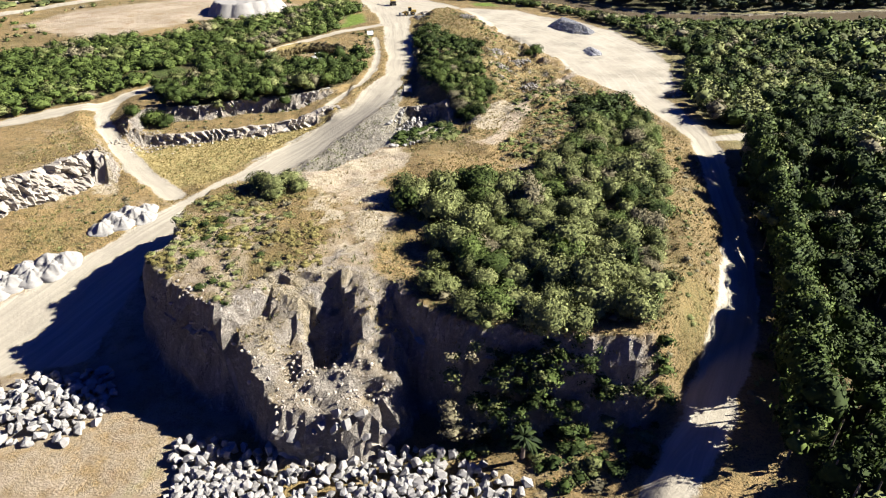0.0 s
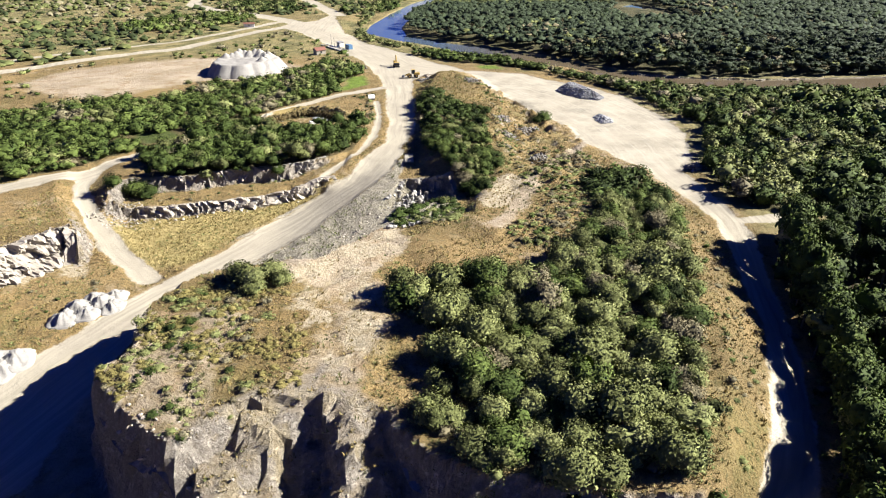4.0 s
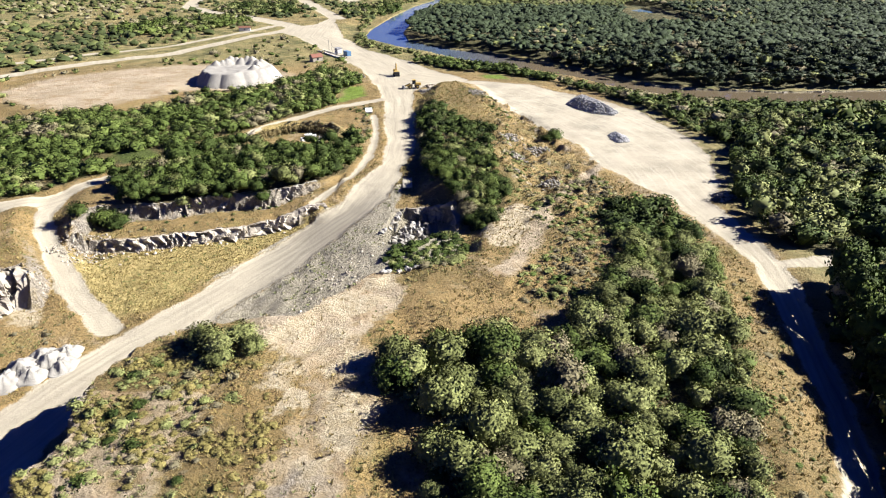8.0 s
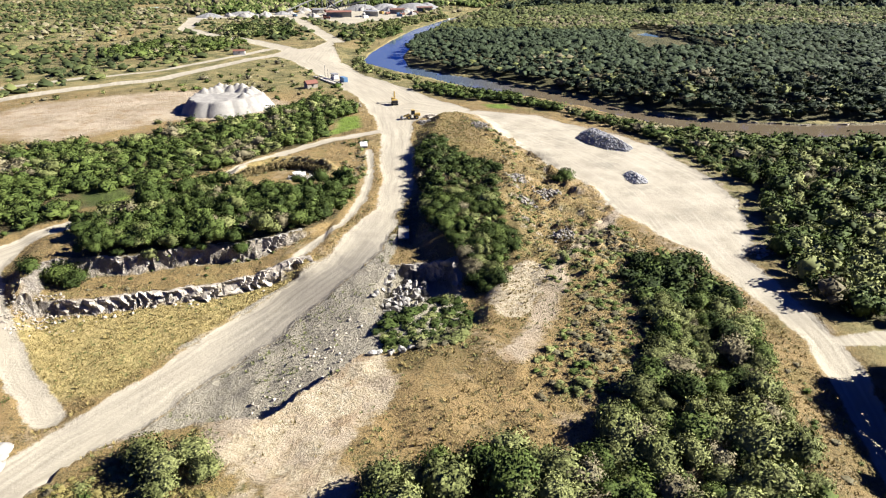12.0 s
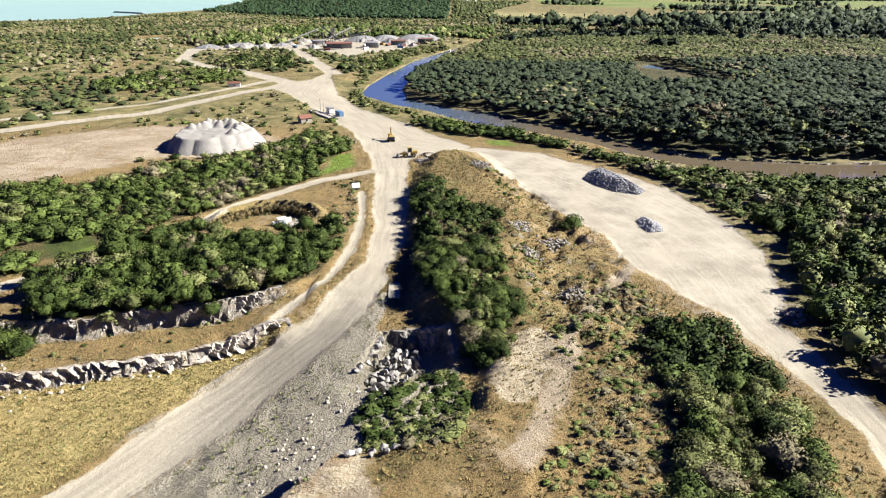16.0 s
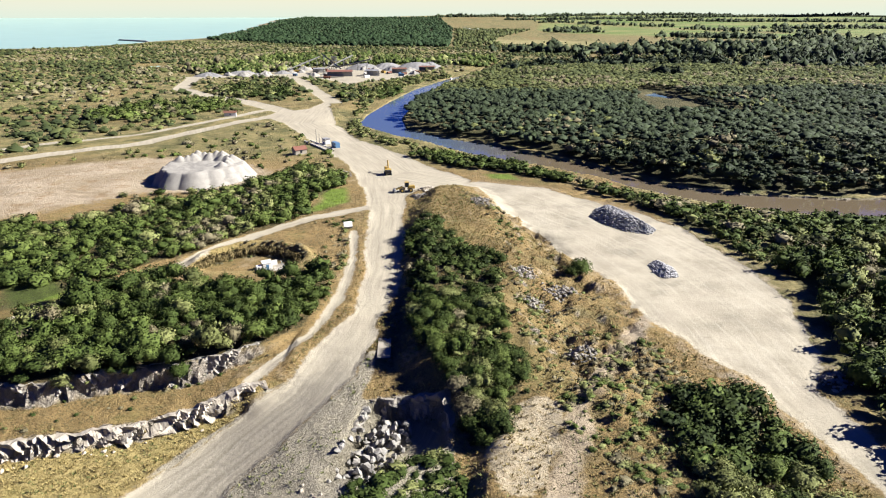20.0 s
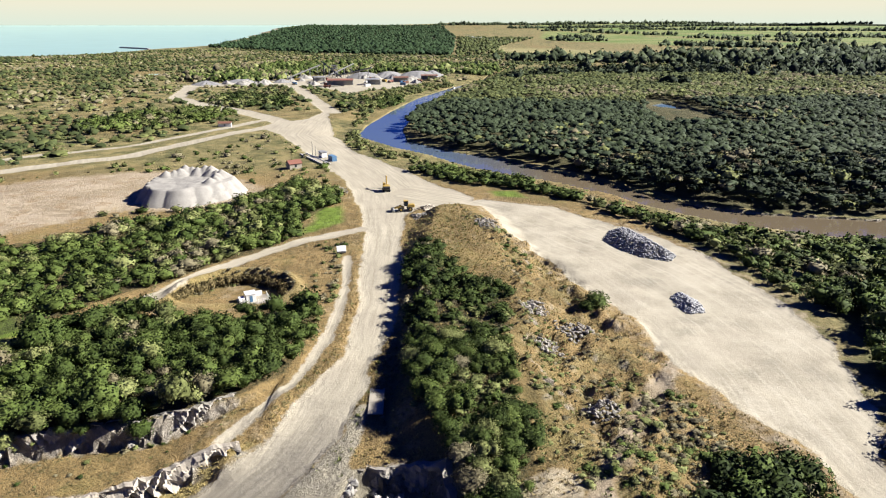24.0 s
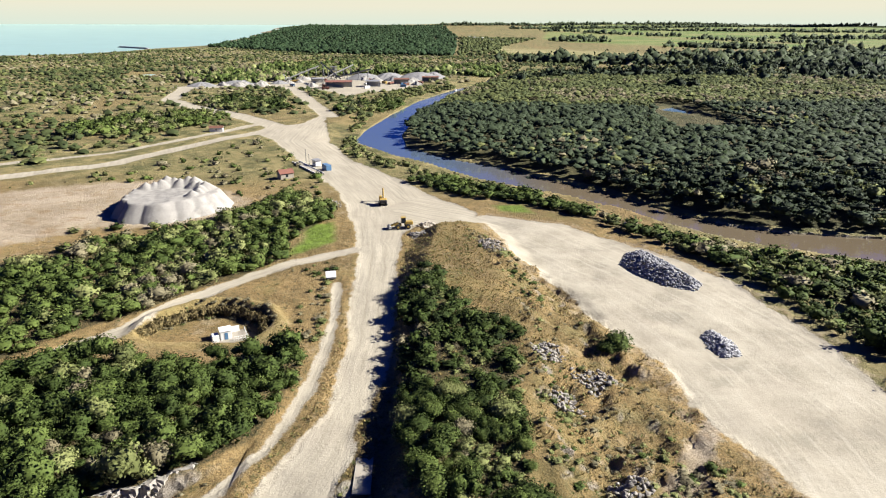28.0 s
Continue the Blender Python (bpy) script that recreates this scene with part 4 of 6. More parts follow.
def trunk_mesh(rng):
    """A tapered trunk with forking limbs, for a crown of radius 1."""
    bm = bmesh.new()
    rod(bm, (0, 0, -0.5), (0.03, 0.02, 0.45), 0.075, 0.05, 7)
    for k in range(5):
        a = k * 1.257 + rng.uniform(-0.4, 0.4)
        s = 0.1 + 0.25 * rng.uniform()
        rod(bm, (0.02, 0.01, s), (0.5 * math.cos(a), 0.5 * math.sin(a), s + rng.uniform(0.25, 0.5)), 0.04, 0.014, 5)
    me = bpy.data.meshes.new("trunk")
    bm.to_mesh(me)
    bm.free()
    me.materials.append(M_BARK)
    return me


def tree_kinds(mat, name):
    return [(mesh_of(name, v, f, mat, {"tint": t}, s, face), trunk_mesh(rng)) for v, f, t, s, face in NEAR]


TREES = {"green": tree_kinds(M_LEAF, "crown"), "olive": tree_kinds(M_OLIVE, "crown"), "grey": tree_kinds(M_GREY, "crown")}
TREE_LABEL = {"green": "dense dark green broadleaf tree", "olive": "olive-green bushy tree with light tips", "grey": "half-bare grey-brown bushy tree"}


def tree(x, y, r, colour, where, hf=1.0, z=None):
    """One tree: trunk and crown under an empty at its foot."""
    crown, trunk = TREES[colour][random.randrange(6)]
    z = zat(x, y) if z is None else z
    ob = empty("tree", (x, y, z), random.uniform(0, 360), f"{TREE_LABEL[colour]} {where}", "tree", "trees " + where)
    ob.scale = (r, r, r * hf)
    for nm, me in (("trunk", trunk), ("crown", crown)):
        o = new(nm, me)
        o.parent = ob
        o.location = (0, 0, 0.05 if nm == "crown" else 0)
    return ob


px_, py_ = scatter(MOUND_WOOD, 3.55, rng)
pz_ = height(px_, py_)
far_ = py_ > 158
joined("wood", MIDDLE, rows_of(px_[far_], py_[far_], rng, 2.0, 3.2, 0.8, 1.2), M_LEAF, "dense green trees on the far side of the mound", "wood", rng)
for x, y, z in zip(px_[~far_], py_[~far_], pz_[~far_]):
    edge = y > 118
    col = random.choices(["green", "olive", "grey"], (2, 6, 0.5) if y > 88 else (1, 7, 0.6))[0]
    tree(x, y, random.choice([1.5, 2.1, 2.5, 3.1]) * random.uniform(0.9, 1.12) * (0.85 if edge else 1.0), col, "on the quarry mound", random.uniform(0.8, 1.5), z - 0.1)
x, y = strewn(MOUND_WOOD, 1000)
mixed("undergrowth", SMALL, rows_of(x, y, rng, 0.7, 1.7, 0.8, 1.3), "undergrowth between the trees of the mound", (4, 4, 1), 8)
px_, py_ = scatter(RIDGE_WOOD, 2.7, rng)
keep = fbm(px_, py_, 9, 57) > -0.38
px_, py_ = px_[keep], py_[keep]
far_ = py_ > 212
joined("wood", MIDDLE, rows_of(px_[far_], py_[far_], rng, 1.3, 2.3, 0.8, 1.2), M_LEAF, "dark green trees on the far end of the ridge", "wood", rng)
px_, py_ = px_[~far_], py_[~far_]
for x, y, z in zip(px_, py_, height(px_, py_)):
    tree(x, y, random.choice([1.0, 1.5, 2.0, 2.4]) * random.uniform(0.9, 1.1), random.choices(["green", "olive", "grey"], (9, 2, 0.3))[0], "along the stony ridge", random.uniform(0.85, 1.2), z - 0.1)
for x, y, r in ((-38, 112, 2.6), (-35, 110, 2.9), (-32, 112, 2.6), (-34, 107, 2.2), (-29.5, 109.5, 2.0), (33.6, 232.6, 3.0), (31, 231, 1.9), (43, 329, 2.9), (-86, 175, 3.6), (-82, 173.5, 3.0), (-90, 172.5, 2.8)):
    tree(x, y, r, "olive" if -40 < x < -28 else "green", "standing apart on open ground", 1.0)


# low scrub, near and middle woods, and the wide scrubland as one mass each
x, y = scatter(WOODS_B, 2.7, rng)
mixed("wood", BENCH_TREE, rows_of(x, y, rng, 1.2, 3.0, 0.8, 1.5, lift=rng.uniform(0.2, 2.4, len(x))), "wood above the upper rock face", (14, 1.4, 0.6))
x, y = scatter(WOODS_A, 3.3, rng, 0.95)
keep = (fbm(x, y, 22, 53) > -0.8) & ((x > -80) | (fbm(x, y, 35, 54) > -0.5))
mixed("wood", LANE_TREE, rows_of(x[keep], y[keep], rng, 1.5, 3.1, lift=0.4), "wood along the dirt track", (8, 2, 0.7))
x, y = scatter(RIGHT, 4.0, rng)
keep = (np.hypot((x - 77) / 5, (y - 113) / 7) > 1) & (np.hypot((x - 66) / 3.5, (y - 71) / 5) > 1) & (fbm(x, y, 11, 66) > -0.6)
x, y = x[keep], y[keep]
inner = (x < 130)
lane_x, lane_y = x, y
close = (x < 92) & (y < 150) & (y > 40)
far_in = inner & ~close
mixed("wood", LANE_NEAR, rows_of(x[close], y[close], rng, 1.7, 3.4, 1.0, 1.5, lift=np.where(y[close] > 140, 1.2, 3.6) * np.where((y[close] < 62) & (x[close] < 54), 0.2, 1) + rng.uniform(-1.0, 2.0, close.sum())), "wood beside the gravel lane", (12, 2, 0.4))
mixed("wood", LANE_TREE, rows_of(x[far_in], y[far_in], rng, 1.8, 3.6, 1.0, 1.5, lift=np.where(y[far_in] > 140, 1.2, 4.2)), "wood behind the lane's edge", (6, 3, 0.5))
edge = [(42, 51), (49, 67), (53, 76), (58.5, 91), (63, 111), (67, 127), (73, 138)]
ex = np.concatenate([np.linspace(a[0], b[0], 9)[:-1] for a, b in zip(edge, edge[1:])]) + rng.uniform(0.2, 2.6, 48)
ey = np.concatenate([np.linspace(a[1], b[1], 9)[:-1] for a, b in zip(edge, edge[1:])]) + rng.uniform(-1, 1, 48)
keep = np.hypot((ex - 65) / 4, (ey - 70) / 6) > 1
ex, ey = ex[keep], ey[keep]
joined("wood", LANE_NEAR, rows_of(ex, ey, rng, 2.3, 3.3, 1.2, 1.6, lift=rng.uniform(5.0, 8.5, len(ex))), M_LEAF, "tall dark trees that shade the gravel lane", "wood", rng)
joined("undergrowth", LOW, rows_of(ex, ey, rng, 2.3, 3.0, 1.2, 1.7, lift=2.0), M_LEAF, "dense undergrowth that shades the gravel lane", "wood", rng)
half = inner & (rng.uniform(0, 1, len(x)) < 0.5)
mixed("undergrowth", LOW, rows_of(x[half], y[half], rng, 1.9, 2.9, 0.9, 1.5, lift=0.8), "undergrowth beside the gravel lane", (8, 2, 0.5))
mixed("wood", FARTHER, rows_of(x[~inner], y[~inner], rng, 1.9, 3.6, 1.1, 1.6, lift=2.4), "wood farther from the lane", (5, 4, 0.4))
x, y = scatter(BANK, 3.2, rng, 0.9)
mixed("wood", LOW, rows_of(x, y, rng, 1.6, 3.2, lift=0.7), "strip along the river bank", (7, 2, 0.6))
x, y = scatter([(82, 236), (92, 243), (112, 252), (160, 263), (160, 268), (98, 256), (82, 264), (77, 272), (80, 250)], 2.8, rng, 0.8)
mixed("wood", SMALL, rows_of(x, y, rng, 1.0, 2.6, lift=0.4), "thicket between the yard and the river", (6, 3, 1))
x, y = strewn(RIDGE_WOOD, 700)
mixed("undergrowth", SMALL, rows_of(x, y, rng, 0.6, 1.5, 0.7, 1.2), "undergrowth along the stony ridge", (5, 3, 1), 8)
for copse in ([(-207, 622), (-192, 680), (-145, 652), (-122, 596), (-156, 582), (-191, 599)], [(-95, 598), (-78, 642), (-52, 669), (-42, 654), (-50, 600), (-77, 581)], [(-228, 475), (-192, 469), (-169, 489), (-145, 560), (-195, 575), (-224, 530), (-240, 506)]):
    x, y = scatter(copse, 4.6, rng, 0.85)
    mixed("copse", LOW, rows_of(x, y, rng, 2.0, 4.2, lift=0.8), "copse between the gravel roads", (7, 3, 0.6), 25)
x, y = strewn([(-300, 800), (-335, 935), (-284, 954), (-273, 1071), (-182, 1121), (-90, 1061), (-51, 964), (-8, 1070), (50, 1080), (60, 980), (27, 905), (0, 940), (-60, 945), (-175, 900), (-200, 800)], 5200)
mixed("wood", TINY, rows_of(x, y, rng, 2.5, 5.5, 0.8, 1.4, lift=1.0), "low wood behind the crushing plant", (6, 3, 1), 40)
# across the river
x, y = strewn(ISLAND, 40000)
keep = (poly_sd(x, y, [(138, 522), (178, 522), (184, 640), (166, 650), (150, 612)]) > 3) & (fbm(x, y, 60, 51) < 0.75)
x, y = x[keep], y[keep]
inner = y < 385
swell = (5.0 + 2.2 * fbm(x, y, 34, 58)) * np.where(poly_sd(x, y, [(112, 470), (195, 470), (186, 575), (140, 575)]) < 0, 0.15, 1.0)
mixed("wood", LOW, rows_of(x[inner], y[inner], rng, 2.0, 3.6, 0.7, 1.2, lift=swell[inner] * rng.choice([0.35, 0.7, 1.0, 1.0], inner.sum())), "dense wetland wood on the far river bank", (12, 0.8, 0.5), 30, M_HAZY_LEAF)
middle = ~inner & (y < 610 + 60 * fbm(x, y, 120, 59))
outer = ~inner & ~middle
mixed("wood", TINY, rows_of(x[middle], y[middle], rng, 1.7, 3.4, 0.65, 1.05, lift=swell[middle]), "low wetland wood beyond the river", (40, 0.6, 0.6), 70, M_HAZY_LEAF)
mixed("wood", TINY, rows_of(x[outer], y[outer], rng, 1.7, 3.6, 0.55, 0.95, lift=0.7 * swell[outer]), "thin wetland scrub behind the river wood", (7, 4, 1.6), 50, M_FAR)
PLAIN = [(-700, 380), (-220, 330), (-150, 480), (-130, 530), (-100, 600), (-60, 520), (-62, 600), (-40, 700), (20, 880), (60, 960), (320, 950), (700, 950), (1100, 1300), (900, 1500), (500, 1320), (100, 1500), (-20, 1380), (-300, 1460), (-600, 1760), (-700, 1500), (-720, 1380), (-860, 1250), (-1000, 900)]
x, y = strewn(PLAIN, 54000)
keep = ((fbm(x, y, 60, 55) > -0.22) | (rng.uniform(0, 1, len(x)) < 0.3)) & (poly_sd(x, y, LAGOON) > 10) & (gravel(x, y) < 0.1)
x, y = x[keep], y[keep]
mixed("scrubland", TINY, rows_of(x, y, rng, 1.6, 4.6, 0.5, 1.0), "wide scrubland towards the sea", (5, 5, 1.4), 60, M_FAR)
x, y = scatter([(-190, 345), (-140, 385), (-120, 440), (-112, 480), (-60, 385), (-35, 345), (-66, 352), (-78, 320), (-95, 300), (-130, 290), (-220, 250), (-260, 300)], 6.0, rng, 0.4)
keep = poly_sd(x, y, SANDY) > -2
mixed("scrub", LOW, rows_of(x[keep], y[keep], rng, 0.7, 2.4), "scattered bushes on dry grass by the stockpile", (5, 3, 3), 20)
x, y = scatter([(-63, 470), (-62, 600), (-40, 700), (0, 790), (-30, 800), (-60, 730), (-72, 620), (-70, 520), (-45, 440), (-20, 405), (0, 385), (-6, 372), (-30, 400), (-62, 440)], 5.0, rng, 0.8)
joined("scrub", LOW, rows_of(x, y, rng, 1.6, 3.2), M_OLIVE, "olive and yellow scrub along the near river bank", "scrub", rng)
x, y = scatter(PINES, 12.5, rng)
keep = rng.uniform(0, 1, len(x)) < np.clip(1.15 - (y - 1450) / 900, 0.38, 1)
x, y = x[keep], y[keep]
joined("pine_plantation", TINY, rows_of(x, y, rng, 6.0, 8.5, 0.9, 1.3), M_PINE, "dark pine plantation behind the beach", "wood", rng)

def trunks(x, y, lift, label):
    """The stems under a wood's raised crowns, one mass."""
    a = np.arange(5) * 1.2566
    v = np.concatenate([np.stack([0.07 * np.cos(a), 0.07 * np.sin(a), a * 0 - 0.1], -1), np.stack([0.04 * np.cos(a), 0.04 * np.sin(a), a * 0 + 1.0], -1)])
    i = np.arange(5)
    j = (i + 1) % 5
    f = np.concatenate([np.stack([i, j, j + 5], -1), np.stack([i, j + 5, i + 5], -1)])
    rows = np.stack([x, y, height(x, y), np.full(len(x), 2.6), np.full(len(x), (lift + 1.2) / 2.6)], -1)
    joined("trunk_mass", [(v, f, np.full(10, 0.4), np.ones(10, bool))], rows, M_BARK, label, "trunks", rng)


tall_ = lane_y < 142
trunks(lane_x[tall_], lane_y[tall_], 5.0, "slender stems of the wood beside the lane")
trunks(ex, ey, 8.0, "slender stems of the trees that shade the lane")
BELT = []
for (ax, ay), (bx, by), n in (((60, 830), (130, 890), 16), ((125, 885), (240, 905), 34), ((205, 765), (235, 770), 8), ((240, 905), (340, 905), 26), ((330, 905), (360, 840), 12), ((400, 915), (900, 940), 80), ((150, 940), (900, 1000), 90), ((300, 1060), (1000, 1120), 70)):
    t = rng.uniform(0, 1, n)
    BELT.append(np.stack([ax + (bx - ax) * t + rng.normal(0, 6, n), ay + (by - ay) * t + rng.normal(0, 6, n)], -1))
p = np.concatenate(BELT)
joined("tree_belt", LOW, rows_of(p[:, 0], p[:, 1], rng, 6.0, 9.5, 1.2, 1.8), M_HAZY_LEAF, "tall dark trees beyond the wetland", "wood", rng)
x, y = strewn([(445, 1010), (405, 850), (520, 815), (800, 860), (1000, 1150), (800, 1330), (655, 1400), (560, 1180)], 1700)
joined("wood", TINY, rows_of(x, y, rng, 5.0, 8.0, 1.1, 1.7), M_HAZY_LEAF, "dense dark wood beyond the wetland", "wood", rng)
x, y = strewn([(0, 1400), (100, 1500), (105, 1850), (290, 2650), (0, 2750)], 1500)
joined("wood", TINY, rows_of(x, y, rng, 4.0, 8.0, 0.8, 1.3), M_FAR, "low scrub and trees beside the pine plantation", "wood", rng)
far_rows = []
for (ax, ay), (bx, by), n in (((90, 1240), (330, 1180), 60), ((330, 1180), (700, 1150), 110), ((700, 1150), (1300, 1500), 120), ((380, 1420), (620, 1300), 50), ((520, 1300), (1300, 1800), 130), ((600, 2050), (1000, 1800), 50),
                              ((330, 2500), (480, 2380), 20), ((470, 2700), (520, 2650), 16), ((900, 2700), (1200, 2200), 40), ((440, 3600), (900, 2900), 50), ((900, 3700), (2400, 3000), 220), ((1200, 2700), (2000, 2500), 120), ((300, 3900), (2600, 4300), 420), ((-100, 4300), (700, 4500), 160), ((600, 4450), (3200, 4350), 420), ((620, 2000), (1100, 1750), 60), ((450, 1420), (900, 1380), 70)):
    n = n * 2
    t = rng.uniform(0, 1, n)
    w = 18 if ay < 1600 else 30
    far_rows.append(np.stack([ax + (bx - ax) * t + rng.normal(0, w, n), ay + (by - ay) * t + rng.normal(0, w, n)], -1))
p = np.concatenate(far_rows)
joined("tree_rows", TINY, rows_of(p[:, 0], p[:, 1], rng, 7, 13, 0.9, 1.5), M_HAZY_LEAF, "rows of tall trees between the farm fields", "wood", rng)


# low scrub and grass tufts on the open ground
def tuft_arrays(rng, blades=9):
    a = rng.uniform(0, 6.283, blades)
    r = rng.uniform(0.05, 0.5, blades)
    base = np.stack([r * np.cos(a), r * np.sin(a), np.zeros(blades) - 0.1], -1)
    side = np.stack([-np.sin(a), np.cos(a), np.zeros(blades)], -1) * 0.16
    tip = base * 2.6 + np.stack([np.zeros(blades), np.zeros(blades), rng.uniform(0.7, 1.3, blades)], -1)
    v = np.stack([base - side, base + side, tip], 1).reshape(-1, 3)
    return v, np.arange(blades * 3).reshape(-1, 3), np.repeat(rng.uniform(0, 1, blades), 3), np.zeros(blades, bool)


TUFTS = [tuft_arrays(rng) for _ in range(6)]
OPEN = [(-108, 100), (-108, 178), (-60, 172), (-30, 186), (-22, 215), (-24, 290), (0, 310), (30, 262), (42, 222), (42, 205), (56, 180), (60, 150), (56, 110), (44, 76), (28, 58), (-2, 66), (-30, 68), (-50, 82), (-60, 110)]
x, y = strewn(OPEN, 48000)
c = covers(x, y, np.zeros_like(x))
keep = (c["bare"] + c["grit"] + rng.uniform(-0.2, 0.4, len(x)) < 0.55) & (fbm(x, y, 12, 61) > -0.45)
x, y = x[keep], y[keep]
joined("dry_grass", TUFTS, rows_of(x, y, rng, 0.2, 0.55, 0.6, 1.2, 0), M_STRAW, "tufts of dry straw-coloured grass", "grass", rng)
x, y = strewn(GOLD, 6000)
keep = fbm(x, y, 5, 62) > -0.5
x, y = x[keep], y[keep]
joined("golden_grass", TUFTS, rows_of(x, y, rng, 0.25, 0.6, 0.4, 0.8, 0), M_STRAW, "tall golden grass below the rock wall", "grass", rng)
x, y = strewn(OPEN, 26000)
keep = (gravel(x, y) < 0.1) & (covers(x, y, np.zeros_like(x))["chalk"] < 0.3) & (fbm(x, y, 10, 63) > 0.0)
x, y = x[keep], y[keep]
joined("low_herbs", TUFTS, rows_of(x, y, rng, 0.25, 0.6, 0.4, 0.9, 0), M_OLIVE, "olive-green herbs and tussocks on rough ground", "herbs", rng)
x, y = strewn([(-50, 84), (-46, 80), (-34, 71), (-25, 79), (-19, 82), (-24, 98), (-28, 106), (-42, 114), (-49, 105)], 2600)
keep = fbm(x, y, 6, 64) > 0.02
joined("sedge", SMALL, rows_of(x[keep], y[keep], rng, 0.3, 0.85, 0.45, 0.8), M_SEDGE, "yellow-olive sedge and low brush on the mound's rim", "scrub", rng)
SCRUB = [([(-50, 84), (-46, 80), (-34, 71), (-27, 76), (-30, 95), (-28, 104), (-42, 114), (-49, 105)], 1.5, 0.34, 0.4, 1.3, M_OLIVE), ([(14, 184), (22, 160), (30, 150), (33, 165), (40, 178), (46, 180), (38, 200), (26, 205), (18, 230), (22, 258), (14, 290), (4, 300), (-4, 312), (12, 270), (16, 235)], 1.7, 0.55, 0.3, 1.05, M_OLIVE), ([(14, 184), (30, 168), (40, 180), (36, 215), (26, 250), (16, 285), (8, 300), (14, 250)], 2.6, 0.45, 0.4, 0.95, M_GREY), ([(-72, 179), (-64, 182.5), (-49, 186), (-37, 193), (-37, 191.5), (-50, 184.5), (-64, 181), (-72, 177.5)], 1.4, 0.5, 0.3, 0.8, M_OLIVE),
         ([(-14.5, 151), (-10, 162), (-3, 167), (3.6, 162), (4, 149), (0, 140), (-7, 138.5), (-11, 142)], 1.6, 0.95, 0.8, 1.8, M_LEAF), ([(11, 124), (12.5, 136), (18, 146), (24, 160), (33, 174), (36, 170), (34, 157), (35, 146), (28, 129), (20, 124.5)], 1.45, 0.62, 0.4, 1.35, M_OLIVE), ([(20, 176), (28, 168), (34, 176), (46, 182), (40, 200), (30, 190)], 1.6, 0.6, 0.5, 1.4, M_OLIVE),
         ([(34, 66), (44, 86), (52, 112), (56, 135), (55, 160), (48, 178), (50, 150), (48, 118), (42, 95), (34, 74)], 2.2, 0.45, 0.4, 1.0, M_OLIVE), ([(36, 60), (42, 58), (60, 96), (66, 120), (70, 150), (66, 140), (58, 108), (48, 78)], 2.0, 0.4, 0.5, 1.2, M_OLIVE),
         ([(-8, 55), (4, 62), (14, 60), (26, 60), (30, 60), (24, 50), (12, 50), (8, 57)], 2.0, 0.8, 0.8, 1.8, M_LEAF), ([(-106, 180), (-90, 166), (-70, 171), (-40, 183), (-30, 195), (-50, 186), (-75, 180), (-92, 179)], 2.2, 0.3, 0.3, 0.8, M_OLIVE),
         ([(-30, 205), (-25, 225), (-28, 262), (-34, 285), (-44, 276), (-36, 260), (-34, 245), (-30, 232)], 2.2, 0.5, 0.6, 1.5, M_OLIVE), ([(-16, 190), (-8, 188), (-9, 215), (-12, 240), (-13, 218)], 2.2, 0.3, 0.3, 0.7, M_GREY),
         ([(-66, 236), (-64, 242), (-57, 250), (-51, 252), (-41, 248), (-37, 241), (-40, 240), (-45, 245), (-52, 247.5), (-57, 245.5), (-62, 240)], 1.1, 0.9, 0.5, 0.9, M_GREY), ([(-120, 100), (-96, 116), (-90, 130), (-82, 134), (-74, 138), (-72, 128), (-86, 112)], 2.2, 0.35, 0.3, 0.9, M_GREY)]
for k, (poly, step, keep, r0, r1, mat) in enumerate(SCRUB):
    x, y = scatter(poly, step, rng, keep)
    shares = {M_OLIVE: (1.6, 3, 2.6), M_LEAF: (5, 3, 0.5), M_GREY: (0.3, 1.2, 4)}[mat] if k else (1.4, 4, 1.6)
    mixed("low_scrub", SMALL if k else MIDDLE, rows_of(x, y, rng, r0, r1, 0.5, 0.95), "low scrub on stony ground", shares, 6)

# dry hedge that lines the wall of the bowl
hedge = [(-65.5, 237.5), (-63.4, 241), (-60.5, 244.6), (-57.2, 247.2), (-52, 249), (-46.5, 247.8), (-42, 245), (-39.6, 241.5), (-40, 238.5)]
hx = np.concatenate([np.linspace(p[0], q[0], 9)[:-1] for p, q in zip(hedge, hedge[1:])])
hy = np.concatenate([np.linspace(p[1], q[1], 9)[:-1] for p, q in zip(hedge, hedge[1:])])
hedge_rows = np.stack([hx + rng.normal(0, 0.25, len(hx)), hy + rng.normal(0, 0.25, len(hx)), np.full(len(hx), -2.0), rng.uniform(1.0, 1.4, len(hx)), rng.uniform(1.8, 2.3, len(hx))], -1)
joined("hedge", MIDDLE, hedge_rows, M_VINE, "dry brown hedge lining the wall of the bowl", "hedge", rng)

# shrubs that hang on the cliff below the wood
n = 150
t, u = rng.uniform(0, 1, n), rng.uniform(0, 1, n)
cx = -1 + 31 * t
cliff_rows = np.stack([cx, 58.2 + 5.6 * u + rng.normal(0, 0.4, n), -8.2 + 11.5 * u, rng.uniform(0.8, 1.9, n), rng.uniform(0.8, 1.2, n)], -1)
mixed("cliff_shrub", MIDDLE, cliff_rows[(u > 0.35) | (cx < 18)], "shrubs hanging on the shaded cliff", (7, 2, 1))


